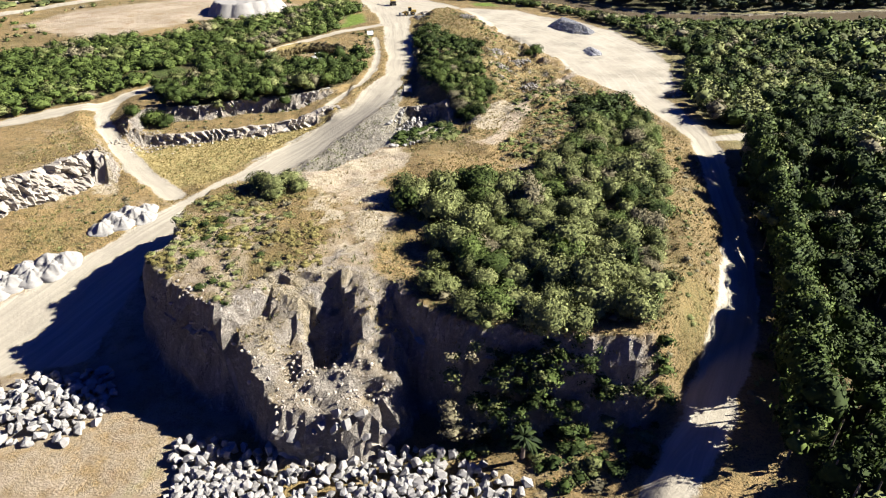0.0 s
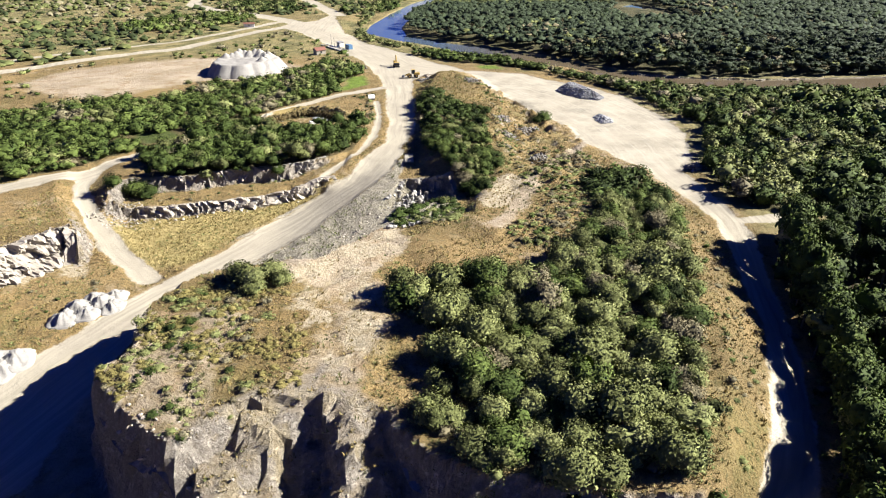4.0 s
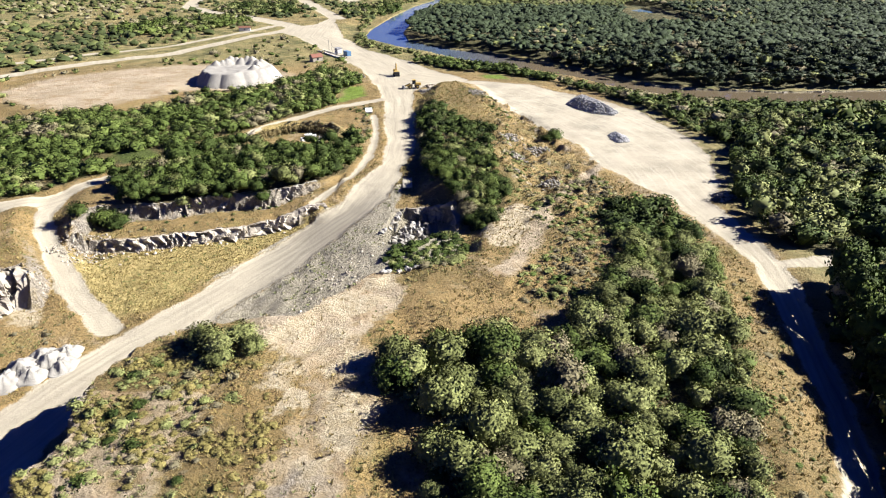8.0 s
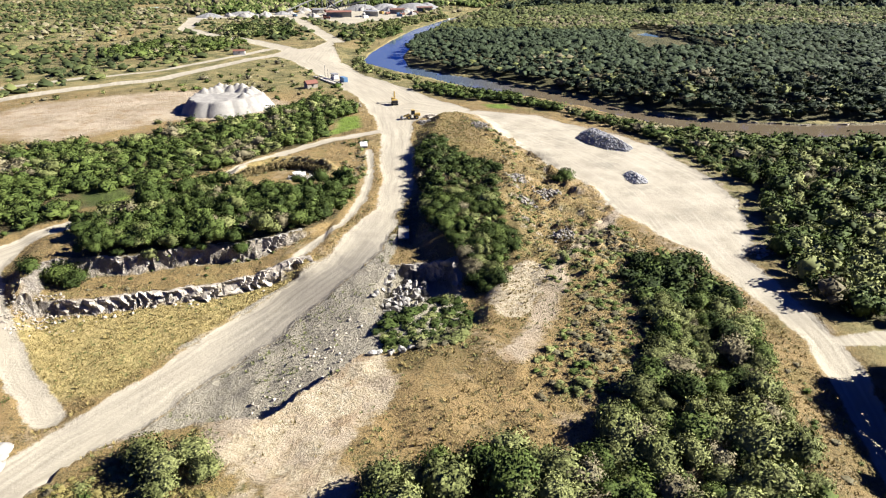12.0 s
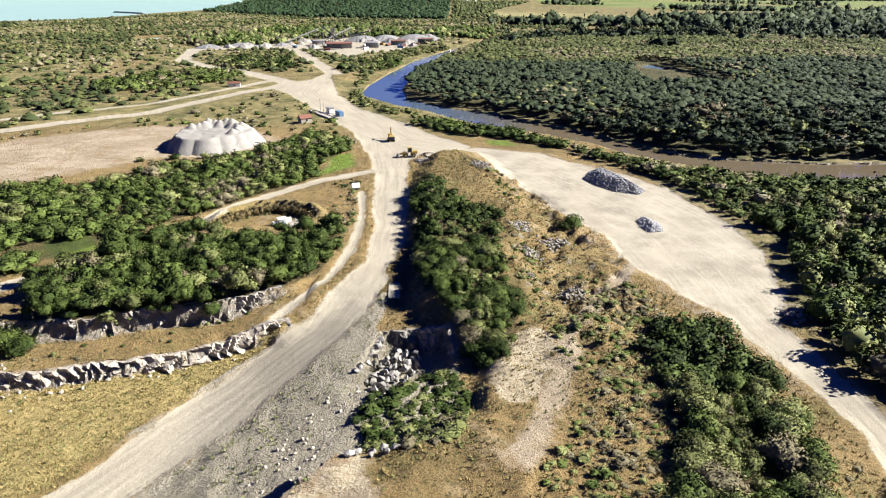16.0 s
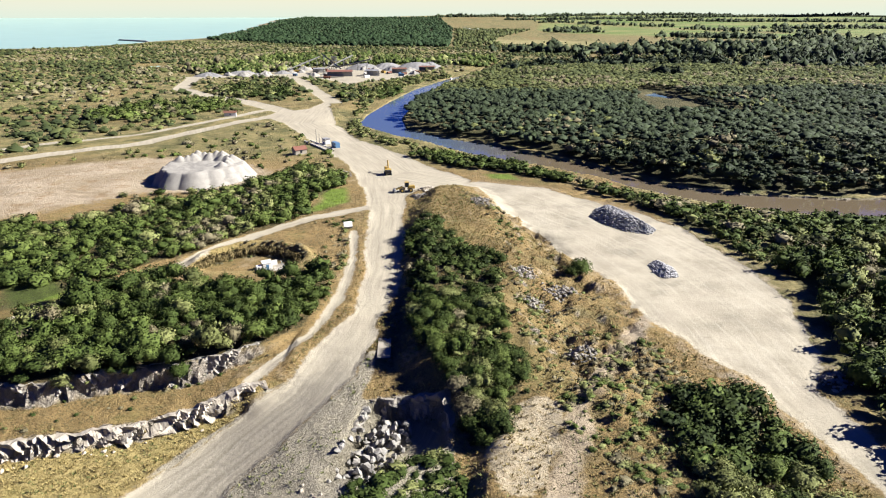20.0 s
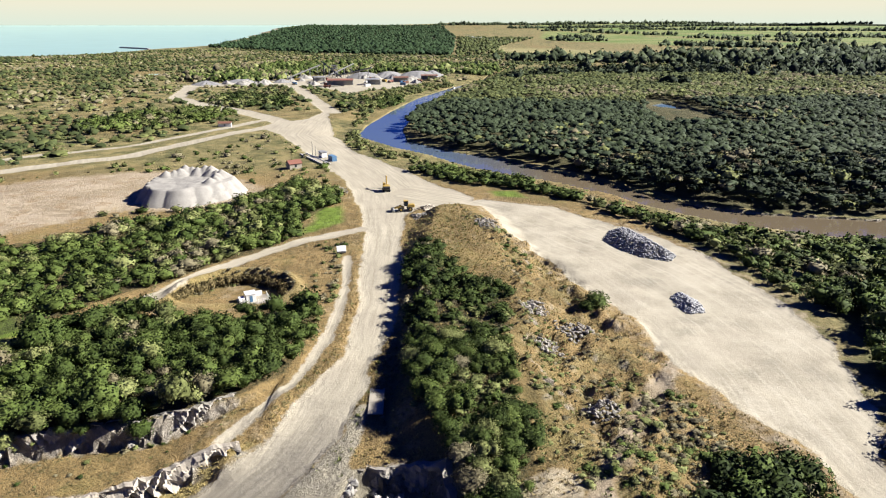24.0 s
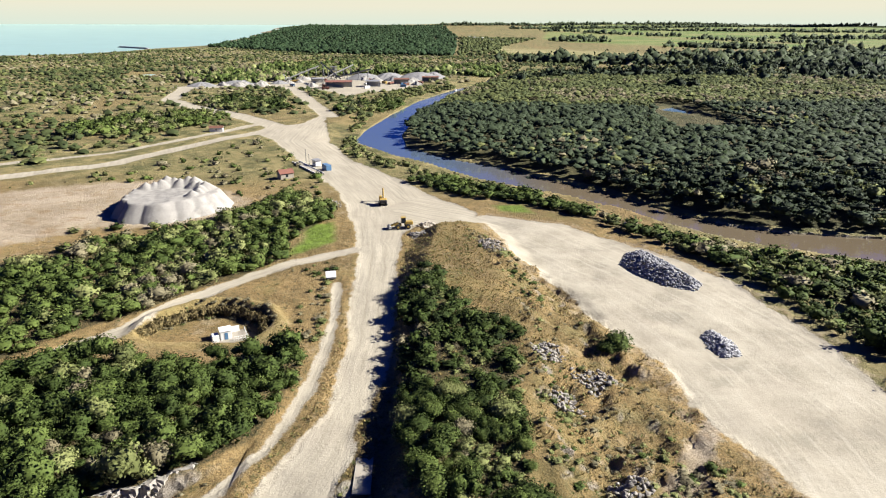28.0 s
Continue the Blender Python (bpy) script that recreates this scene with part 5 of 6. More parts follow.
# ---- boulders, rubble and heaps ----
def stone_arrays(rng, n=16):
    bm = bmesh.new()
    for p in rng.normal(size=(n, 3)):
        p = p / np.linalg.norm(p) * rng.uniform(0.8, 1.05) * (1.0, 0.85, 0.72)
        bm.verts.new(p)
    got = bmesh.ops.convex_hull(bm, input=bm.verts[:])
    bmesh.ops.delete(bm, geom=[g for g in got["geom_interior"] if isinstance(g, bmesh.types.BMVert)], context="VERTS")
    bmesh.ops.triangulate(bm, faces=bm.faces[:])
    bm.verts.index_update()
    v = np.array([p.co[:] for p in bm.verts])
    f = np.array([[p.index for p in g.verts] for g in bm.faces])
    bm.free()
    return v, f, np.zeros(len(v)), np.zeros(len(f), bool)


STONES = [stone_arrays(rng) for _ in range(8)]
STONE_MESH = [mesh_of("boulder", v, f, M_BOULDER) for v, f, t, s in STONES]
CRAG_MESH = [mesh_of("rock", v, f, M_CRAG) for v, f, t, s in STONES]


def boulders(poly, step, r0, r1, rise, label, group, meshes=STONE_MESH, name="boulder", layers=2, keep=1.0):
    """Single blocks, heaped higher towards the middle of the patch."""
    for layer in range(layers):
        x, y = scatter_any(poly, step * (1 + 0.15 * layer), keep)
        sd = -poly_sd(x, y, poly)
        if layer:
            ok = sd > 1.2 * layer
            x, y, sd = x[ok], y[ok], sd[ok]
        z = height(x, y) + np.minimum(sd, 4) / 4 * rise * (0.6 + 0.4 * layer) + 0.35 + 0.75 * layer * r0
        for a, b, c in zip(x, y, z):
            ob = new(name, random.choice(meshes))
            r = random.uniform(r0, r1)
            ob.matrix_basis = Matrix.LocRotScale((a, b, c), Euler([random.uniform(0, 6.3) for _ in range(3)]), (r * random.uniform(0.85, 1.25), r, r * random.uniform(0.8, 1.1)))
            tagged(ob, label, "boulder", group)


def scatter_any(poly, step, keep=1.0):
    x0, x1 = min(p[0] for p in poly), max(p[0] for p in poly)
    y0, y1 = min(p[1] for p in poly), max(p[1] for p in poly)
    gx, gy = np.meshgrid(np.arange(x0, x1, step), np.arange(y0, y1, step * 0.9))
    x = (gx + rng.uniform(-0.4, 0.4, gx.shape) * step).ravel()
    y = (gy + rng.uniform(-0.4, 0.4, gy.shape) * step).ravel()
    ok = (poly_sd(x, y, poly) < 0) & (rng.uniform(0, 1, x.shape) < keep)
    return x[ok], y[ok]


boulders([(-40, 60), (-34, 61), (-25, 57.5), (-16, 58), (-3, 59), (3, 56), (11, 51), (9, 47), (-38, 47)], 1.75, 0.6, 1.2, 1.5, "pale angular quarry boulder in a heap at the cliff's foot", "boulders at the cliff's foot", layers=1)
boulders([(-74, 70), (-69, 75), (-57, 76), (-53, 71), (-53, 65), (-57, 59), (-72, 60)], 2.0, 0.7, 1.25, 1.6, "pale quarry boulder in a loose heap on the pit floor", "boulders on the pit floor", layers=1)
boulders([(-17, 157), (-15, 168), (-12.5, 175), (-6, 176.5), (-4, 172), (-8, 165), (-13, 158)], 1.6, 0.6, 1.05, 1.2, "grey-white broken block in the hollow", "blocks in the hollow", layers=2)
boulders([(-15, 138.5), (-12, 140.5), (-8, 141), (-6, 139), (-8, 137.5), (-13, 137)], 1.5, 0.5, 1.0, 0.3, "pale loose block on the mound's rim", "blocks on the rim", layers=1, keep=0.8)


def rubble(name, poly, step, r0, r1, rise, mat, label):
    area = abs(sum(a[0] * b[1] - b[0] * a[1] for a, b in zip(poly, poly[1:] + poly[:1]))) / 2
    n = int(area / step**2 * 2.2)
    x = rng.uniform(min(p[0] for p in poly), max(p[0] for p in poly), n)
    y = rng.uniform(min(p[1] for p in poly), max(p[1] for p in poly), n)
    ok = poly_sd(x, y, poly) < 0
    x, y = x[ok], y[ok]
    sd = np.minimum(-poly_sd(x, y, poly), 4.5)
    r = lerp(r0, r1, rng.uniform(0, 1, len(x)) ** 1.8)
    z = height(x, y) + sd / 4.5 * rise
    joined(name, STONES, np.stack([x, y, z, r, rng.uniform(0.8, 1.2, len(x))], -1), mat, label, "rubble", rng)


def heap_mesh(name, radius, rise, mat, seed, ring=40, flat=0.0, lumps=0.25):
    """A dumped heap: a ring of slopes with gullies, its top broken up; flat: the part of the radius that is level on top."""
    rs = np.linspace(0, 1, 15)
    ang = np.linspace(0, 2 * np.pi, ring, endpoint=False)
    R, A = np.meshgrid(rs, ang)
    wob = 1 + 0.07 * np.sin(A * 2 + seed) + 0.05 * np.sin(A * 5 + seed * 2)
    X, Y = R * np.cos(A) * radius * wob, R * np.sin(A) * radius * wob
    prof = np.clip((1 - R) / (1 - flat + 1e-6), 0, 1)
    gully = 0.12 * np.sin(A * 17 + 3 * np.sin(A * 3 + seed)) * np.sin(np.clip(prof, 0, 1) * np.pi)
    Z = rise * np.clip(prof + gully, 0, 1.1) + lumps * fbm(X + seed * 31, Y, radius / 3, seed) * np.minimum(1, (1 - R) * 4)
    Z = np.where(R > 0.999, -0.5, Z)
    n = len(rs)
    i = np.arange(ring)[:, None] * n + np.arange(n - 1)[None]
    j = (i + n) % (ring * n)
    f = np.stack([i, i + 1, j + 1, j], -1).reshape(-1, 4)
    return mesh_of(name, np.stack([X, Y, Z], -1).reshape(-1, 3), f, mat, smooth=True)


rubble("boulder_heap", [(-38, 58.5), (-30, 57), (-25, 54.5), (-4, 57), (5, 53), (8, 48), (8, 44), (-38, 44)], 1.5, 0.6, 1.1, 1.3, M_BOULDER, "pale angular boulders heaped at the cliff's foot")
rubble("boulder_heap", [(-73, 70), (-69, 74), (-58, 75), (-54, 71), (-54, 65), (-58, 60), (-71, 61)], 1.5, 0.6, 1.1, 1.1, M_BOULDER, "pale quarry boulders heaped on the pit floor")
rubble("rubble_heap", [(45.5, 280), (49.5, 289), (55.5, 287), (60, 276), (63, 266), (60, 262), (53, 265), (48, 272)], 0.55, 0.28, 0.58, 2.9, M_BROKEN, "long heap of grey broken stone in the yard")
rubble("rubble_heap", [(46.5, 280), (50, 288), (55, 286), (59, 275.5), (62, 266), (60, 263), (53.5, 266), (49, 272)], 0.6, 0.4, 0.7, 2.3, M_BROKEN, "inner stones of the long heap in the yard")
rubble("rubble_heap", [(53, 240), (56, 242), (58.5, 236), (58, 231), (54, 229.5), (52.5, 234)], 0.5, 0.28, 0.55, 2.1, M_BROKEN, "small heap of grey broken stone in the yard")
rubble("rubble_heap", [(53.5, 239.5), (56, 241), (58, 236), (57.5, 231.5), (54.3, 230), (53, 234)], 0.55, 0.4, 0.7, 1.6, M_BROKEN, "inner stones of the small heap in the yard")
# Rubble on rough ground, its shade put into the rock colour
for poly in ([(66, 184), (72, 187), (73, 182), (68, 179)], [(7, 288), (13, 290), (15, 282), (9, 280)], [(-14, 304), (-9, 306), (-8, 300), (-12, 299)], [(-48, 343), (-41, 340), (-40, 333), (-46, 336)], [(22, 221), (29, 224), (31, 218), (25, 214)], [(15, 227), (21, 229), (22, 223), (17, 221)], [(17, 213), (22, 215), (23, 209), (18, 208)], [(23, 193), (29, 195), (29, 189), (24, 188)]):
    rubble("rubble", poly, 0.7, 0.25, 0.65, 1.7, M_SHADED_ROCK, "scattered dark rubble on rough ground")
rubble("rubble", [(-29, 67), (-24, 57), (-19, 55), (-12, 58), (-8, 62), (-14, 66), (-22, 68)], 0.9, 0.10, 0.38, 0.0, M_CRAG, "broken rock debris on the shelf of the cliff")
rubble("rubble", [(-50, 86), (-42, 72), (-33, 66), (-24, 60), (-10, 60), (-8, 67), (-18, 73), (-26, 69), (-33, 74), (-44, 83)], 1.25, 0.12, 0.5, 0.0, M_CRAG, "broken rock ledges and debris on the cliff front")
rubble("rubble", [(-42, 122), (-30, 124), (-24, 134), (-17, 144), (-16, 156), (-20, 158), (-27, 144), (-38, 128)], 1.1, 0.1, 0.5, 0.0, M_CRAG, "stony debris on the slope below the haul road")
rubble("rubble", [(-93, 160), (-84, 157), (-79, 164), (-83, 170), (-91, 168)], 0.9, 0.12, 0.45, 0.5, M_PALE, "pale broken stones spilled at the end of the rock wall")
rubble("rubble", [(-94, 162), (-84, 160), (-72, 164), (-66, 168), (-60, 171), (-70, 166), (-82, 152)], 1.2, 0.2, 0.5, 0.0, M_CRAG, "fallen stones below the rock wall")


def rock_ribbon(name, line, side, base, lean, tooth, label, step=0.6, rows=0.75, mat=None, lip=0.15, rough=1.0, pitch=3.4):
    """A broken rock face along a line: jointed facets from the rim down to the floor. side: -1 or 1, which side is open. lean: how far its foot stands out."""
    pts, run = [], 0.0
    for (ax, ay), (bx, by) in zip(line[:-1], line[1:]):
        n = max(1, int(math.hypot(bx - ax, by - ay) / step))
        pts += [(lerp(ax, bx, k / n), lerp(ay, by, k / n)) for k in range(n)]
    p = np.array(pts + [line[-1]], float)
    tan = np.gradient(p, axis=0)
    k = int(3.5 / step)
    pad = np.concatenate([np.repeat(tan[:1], k, 0), tan, np.repeat(tan[-1:], k, 0)])
    tan = np.stack([np.convolve(pad[:, c_], np.ones(2 * k + 1) / (2 * k + 1), "valid") for c_ in (0, 1)], -1)
    tan /= np.linalg.norm(tan, axis=1)[:, None] + 1e-9
    nor = np.stack([tan[:, 1], -tan[:, 0]], -1) * side
    s = np.arange(len(p)) * step
    top = height(p[:, 0] - nor[:, 0] * 1.3, p[:, 1] - nor[:, 1] * 1.3) + lip
    foot = base(p[:, 0] + nor[:, 0] * (lean + 1), p[:, 1] + nor[:, 1] * (lean + 1)) - 0.7
    tall = np.maximum(top - foot, 0.3)
    levels = max(4, int(tall.max() / rows))
    ph = s / pitch + 1.1 * vnoise(s / 6, s * 0, 92) * 2
    V_ = []
    for lv in range(-1, levels + 1):
        t = max(lv, 0) / levels
        z = top - tall * t
        u = (ph + 0.35 * np.sin(t * 7 + s / 9)) % 1.0
        saw = tooth * np.minimum(u / 0.7, (1 - u) / 0.3) * (0.25 + 1.1 * vnoise(s / 4.3, t * 3 + s * 0, 91))
        shelf_ = np.floor(t * 4 + 1.6 * vnoise(s / 8, s * 0, 93)) / 4
        out = lean * np.clip(0.5 * t ** 1.6 + 0.5 * np.clip(shelf_, 0, 1) ** 1.3, 0, 1.2) + saw * (0.8 + 0.2 * min(1, t * 2)) + 0.25
        x, y = p[:, 0] + nor[:, 0] * out, p[:, 1] + nor[:, 1] * out
        if lv < 0:
            x, y, z = p[:, 0] - nor[:, 0] * 1.6, p[:, 1] - nor[:, 1] * 1.6, top - 0.5
        else:
            j = rough * np.minimum(1, tall / 3) * (2.1 * blocky(x, y, z, 3.1, 15) + 1.3 * blocky(x, y, z, 1.4, 16) + 0.5 * blocky(x, y, z, 0.7, 19) + 0.25 * (vnoise(x * 2, z * 2 + y, 17) - 0.5))
            x, y = x + nor[:, 0] * j, y + nor[:, 1] * j
            z = z + np.minimum(0.5, tall / 8) * blocky(x, y, z, 1.9, 18) * (0.4 if lv == 0 else 1)
        V_.append(np.stack([x, y, z], -1))
    V_ = np.stack(V_)
    m, n = V_.shape[:2]
    i = np.arange(m * n).reshape(m, n)
    a, b, c, d = i[:-1, :-1].ravel(), i[:-1, 1:].ravel(), i[1:, 1:].ravel(), i[1:, :-1].ravel()
    f = np.concatenate([np.stack([a, b, c], -1), np.stack([a, c, d], -1)])
    if side > 0:
        f = f[:, ::-1]
    tagged(new(name, mesh_of(name, V_.reshape(-1, 3), f, mat or M_SHADED_ROCK)), label, "cliff", kind="structure")


def floor_near(x, y):
    return pit_floor(x, y)


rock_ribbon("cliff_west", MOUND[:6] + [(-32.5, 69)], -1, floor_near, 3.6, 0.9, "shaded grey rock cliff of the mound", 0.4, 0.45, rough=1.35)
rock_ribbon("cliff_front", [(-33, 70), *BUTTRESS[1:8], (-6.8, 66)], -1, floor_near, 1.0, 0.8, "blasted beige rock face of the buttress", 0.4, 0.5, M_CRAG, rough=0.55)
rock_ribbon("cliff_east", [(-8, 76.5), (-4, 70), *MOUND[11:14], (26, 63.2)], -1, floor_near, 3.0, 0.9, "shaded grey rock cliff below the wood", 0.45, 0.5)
rock_ribbon("cliff_rear", MOUND[24:] + MOUND[:1], -1, floor_near, 0.5, 0.5, "low broken rock ledge behind the mound", rough=0.4)
rock_ribbon("lower_wall", [(-82.5, 167)] + BENCH_LOW[1:5] + [(-33, 185)], 1, lambda x, y: height(x + 0.6, y - 1.6), 0.5, 1.9, "jagged low rock wall along the haul road", 0.35, 0.45, M_PALE, rough=0.22, pitch=2.9)
rock_ribbon("upper_wall", [(-80, 180), (-73, 180.7), (-64, 184.4), (-49, 188), (-35.3, 196.2)], 1, lambda x, y: height(x + 0.6, y - 1.6), 0.5, 1.8, "weathered rock wall below the wood", 0.45, 0.5, rough=0.35, pitch=3.6)
rock_ribbon("west_face", [(-150, 103), (-130, 108), (-104, 127), (-99, 132.5), (-95, 139), (-89.5, 146), (-87, 144.5), (-84, 140)], 1, lambda x, y: pit_floor(x, y), 4.6, 1.2, "pale broken rock face above the gravel heaps", 0.5, 0.55, M_PALE, rough=1.0)
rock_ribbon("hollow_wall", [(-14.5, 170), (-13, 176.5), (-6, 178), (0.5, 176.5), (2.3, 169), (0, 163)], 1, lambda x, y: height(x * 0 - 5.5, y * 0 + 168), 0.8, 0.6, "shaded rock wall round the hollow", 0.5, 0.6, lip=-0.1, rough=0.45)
x, y = scatter_any([(-88, 164), (-75, 165.5), (-64, 169), (-53, 172), (-41, 178.5), (-41, 176.5), (-53, 170), (-64, 167), (-75, 163), (-88, 161)], 2.2, 0.5)
for a, b in zip(x, y):
    ob = new("rock", random.choice(CRAG_MESH))
    r = random.uniform(0.25, 0.7)
    ob.matrix_basis = Matrix.LocRotScale((a, b, zat(a, b) + r * 0.3), Euler([random.uniform(0, 6.3) for _ in range(3)]), (r, r, r))
    tagged(ob, "fallen block below the quarried rock wall", "rock", "fallen blocks below the wall")

# stockpiles
def cone_pile():
    """The great flat-topped stockpile with a crescent of tipped loads on its top."""
    n, half = 130, 26.0
    g = np.linspace(-half, half, n)
    X, Y = np.meshgrid(g, g)
    A, R = np.arctan2(Y, X), np.hypot(X, Y)
    flute = 1.5 * np.abs(np.sin(A * 8 + 1.7 * np.sin(A * 2) + 0.6)) * sm((R - 11) / 5) * (0.3 + 0.9 * vnoise(A * 1.6 + 9, A * 0, 72))
    edge = 18.6 + 0.9 * np.sin(3 * A + 1) + flute
    Z = np.minimum((edge - R) * 1.3, 5.4 + 0.3 * fbm(X, Y, 6, 73))
    for k in range(15):
        a = radians(-25 + k * 13)
        cx, cy = (10.5 + 1.2 * math.sin(k * 1.9)) * math.cos(a), (10.5 + 1.2 * math.sin(k * 1.9)) * math.sin(a)
        hgt = 3.0 - 1.0 * abs(math.sin(k * 2.3)) + 1.2 * math.sin(a)
        Z = np.maximum(Z, np.where(R < 17, 5.0 + hgt - 0.75 * np.hypot(X - cx, (Y - cy)), -9))
    Z = Z + 0.12 * fbm(X, Y, 3, 71)
    i = np.arange(n * n).reshape(n, n)
    f = np.stack([i[:-1, :-1], i[:-1, 1:], i[1:, 1:], i[1:, :-1]], -1).reshape(-1, 4)
    f = f[(Z.ravel()[f] > -1.2).any(1)]
    used, inv = np.unique(f, return_inverse=True)
    me = mesh_of("stockpile", np.stack([X, Y, np.maximum(Z, -1.2)], -1).reshape(-1, 3)[used], inv.reshape(-1, 4), M_HEAP, smooth=True)
    ob = new("stockpile", me)
    ob.location = (-99, 331, 0)
    tagged(ob, "huge flat-topped pile of pale crushed stone", "stockpile")


cone_pile()
HEAPS = [heap_mesh("gravel_heap", 3.5, 1.95, M_HEAP, s, 28, 0.16, 0.5) for s in range(4)]
for i, (x, y, s) in enumerate([(-76, 118, 1.0), (-74.5, 121, 1.1), (-72.5, 119.5, 0.9), (-71, 123, 1.05), (-68.5, 122, 0.85), (-73, 124.5, 0.9), (-69.5, 125.5, 0.8), (-78.5, 106, 1.0), (-80, 103.5, 1.0), (-82, 106, 0.95),
                               (-83, 101.5, 1.05), (-85.5, 103.5, 1.0), (-86.5, 99.5, 1.0), (-88.5, 97, 1.1), (-90, 100.5, 1.0), (-92, 95, 1.1), (-94, 98, 1.0)]):
    ob = new("gravel_heap", HEAPS[i % 4])
    ob.matrix_basis = Matrix.LocRotScale((x, y, zat(x, y)), Euler((0, 0, i * 1.7)), (s, s, s))
    tagged(ob, "tipped truckload of pale crushed stone beside the haul road", "gravel heap", "gravel heaps beside the haul road")


# ---- machines, buildings and the works ----
def block(name, size, at, mat, parent, bevel=0.04, turn=(0, 0, 0), taper=1.0, label=""):
    return part(name, box(bmesh.new(), size, at, turn, bevel, taper), mat, parent, label)


def bar(name, a, b, r, mat, parent, n=8, label=""):
    return part(name, rod(bmesh.new(), a, b, r, None, n), mat, parent, label)


def excavator(x, y, turn):
    ob = empty("excavator", (x, y, zat(x, y)), turn, "yellow tracked excavator parked on the haul road", "excavator")
    for s in (-1.2, 1.2):
        tr = block("track", (4.4, 0.7, 0.95), (0, s, 0.5), M_BLACK, ob, 0.3)
        for k in range(4):
            bar("roller", (-1.5 + k, s - 0.37, 0.45), (-1.5 + k, s + 0.37, 0.45), 0.26, M_STEEL, tr)
    block("undercarriage", (2.4, 1.8, 0.5), (0, 0, 0.75), M_STEEL, ob)
    block("body", (3.3, 2.7, 1.2), (-0.7, 0, 1.75), M_YELLOW, ob, 0.15)
    block("counterweight", (0.9, 2.7, 1.1), (-2.6, 0, 1.8), M_BLACK, ob, 0.25)
    cab = block("cab", (1.6, 1.05, 1.7), (0.6, 0.8, 2.3), M_YELLOW, ob, 0.1, taper=0.9)
    block("window", (0.06, 0.85, 0.9), (1.38, 0.8, 2.55), M_GLASS, cab, 0.0)
    block("window", (1.2, 0.06, 0.8), (0.6, 1.32, 2.55), M_GLASS, cab, 0.0)
    part("boom", box(box(bmesh.new(), (3.4, 0.5, 0.65), (2.0, -0.3, 3.6), (0, -52, 0), 0.1), (2.4, 0.45, 0.5), (3.9, -0.3, 4.9), (0, 8, 0), 0.1), M_YELLOW, ob)
    block("arm", (2.9, 0.36, 0.5), (4.8, -0.3, 3.5), M_YELLOW, ob, 0.08, (0, 74, 0))
    bar("cylinder", (1.0, -0.3, 2.3), (2.6, -0.3, 4.2), 0.12, M_STEEL, ob)
    block("bucket", (1.1, 1.3, 0.9), (4.2, -0.3, 1.6), M_STEEL, ob, 0.2, (0, 25, 0), 0.7)


def loader(x, y, turn):
    ob = empty("wheel_loader", (x, y, zat(x, y)), turn, "yellow wheel loader standing by a heap of stone", "wheel loader")
    for a in (-1.6, 1.6):
        for s in (-1.15, 1.15):
            w = bar("wheel", (a, s - 0.32, 0.8), (a, s + 0.32, 0.8), 0.8, M_BLACK, ob, 18)
            bar("rim", (a, s - 0.35, 0.8), (a, s + 0.35, 0.8), 0.38, M_YELLOW, w, 12)
    block("engine_hood", (2.6, 1.7, 1.2), (-2.0, 0, 1.75), M_YELLOW, ob, 0.18)
    block("front_frame", (2.2, 1.2, 0.9), (1.5, 0, 1.3), M_YELLOW, ob, 0.1)
    cab = block("cab", (1.5, 1.5, 1.7), (-0.3, 0, 2.7), M_GLASS, ob, 0.08, taper=0.92)
    block("roof", (1.6, 1.6, 0.14), (-0.3, 0, 3.6), M_YELLOW, cab, 0.05)
    for s in (-0.5, 0.5):
        block("lift_arm", (2.8, 0.2, 0.35), (2.6, s, 1.5), M_YELLOW, ob, 0.05, (0, 20, 0))
    block("bucket", (1.2, 2.8, 1.1), (4.2, 0, 0.75), M_STEEL, ob, 0.2, (0, -20, 0), 0.8)


def gable(name, w, d, h, roof_h, at, turn, wall, roof, label, category, windows=2):
    ob = empty(name, at, turn, label, category)
    block("wall", (w, d, h + 0.8), (0, 0, (h - 0.8) / 2), wall, ob, 0.03)
    bm = bmesh.new()
    e = 0.35
    for s in (1, -1):
        a = math.degrees(math.atan2(roof_h, d / 2))
        box(bm, (w + 2 * e, math.hypot(d / 2 + e, roof_h) + 0.15, 0.12), (0, s * (d / 4 + e / 2), h + roof_h / 2 - 0.02), (-s * a, 0, 0))
    part("roof", bm, roof, ob)
    for s in (-1, 1):
        bm = bmesh.new()
        vs = [bm.verts.new((s * (w / 2 - 0.06), -d / 2, h)), bm.verts.new((s * (w / 2 - 0.06), d / 2, h)), bm.verts.new((s * (w / 2 - 0.06), 0, h + roof_h))]
        f = bm.faces.new(vs)
        got = bmesh.ops.extrude_face_region(bm, geom=[f])
        bmesh.ops.translate(bm, verts=[g for g in got["geom"] if isinstance(g, bmesh.types.BMVert)], vec=(-s * 0.15, 0, 0))
        part("gable", bm, wall, ob)
    for k in range(windows):
        block("window", (0.9, 0.08, 0.9), (-w / 2 + (k + 1) * w / (windows + 1), -d / 2 - 0.02, h * 0.55), M_GLASS, ob, 0.0)
    block("door", (0.08, 0.9, 2.0), (w / 2 + 0.02, 0, 1.0), M_RUST, ob, 0.0)
    return ob


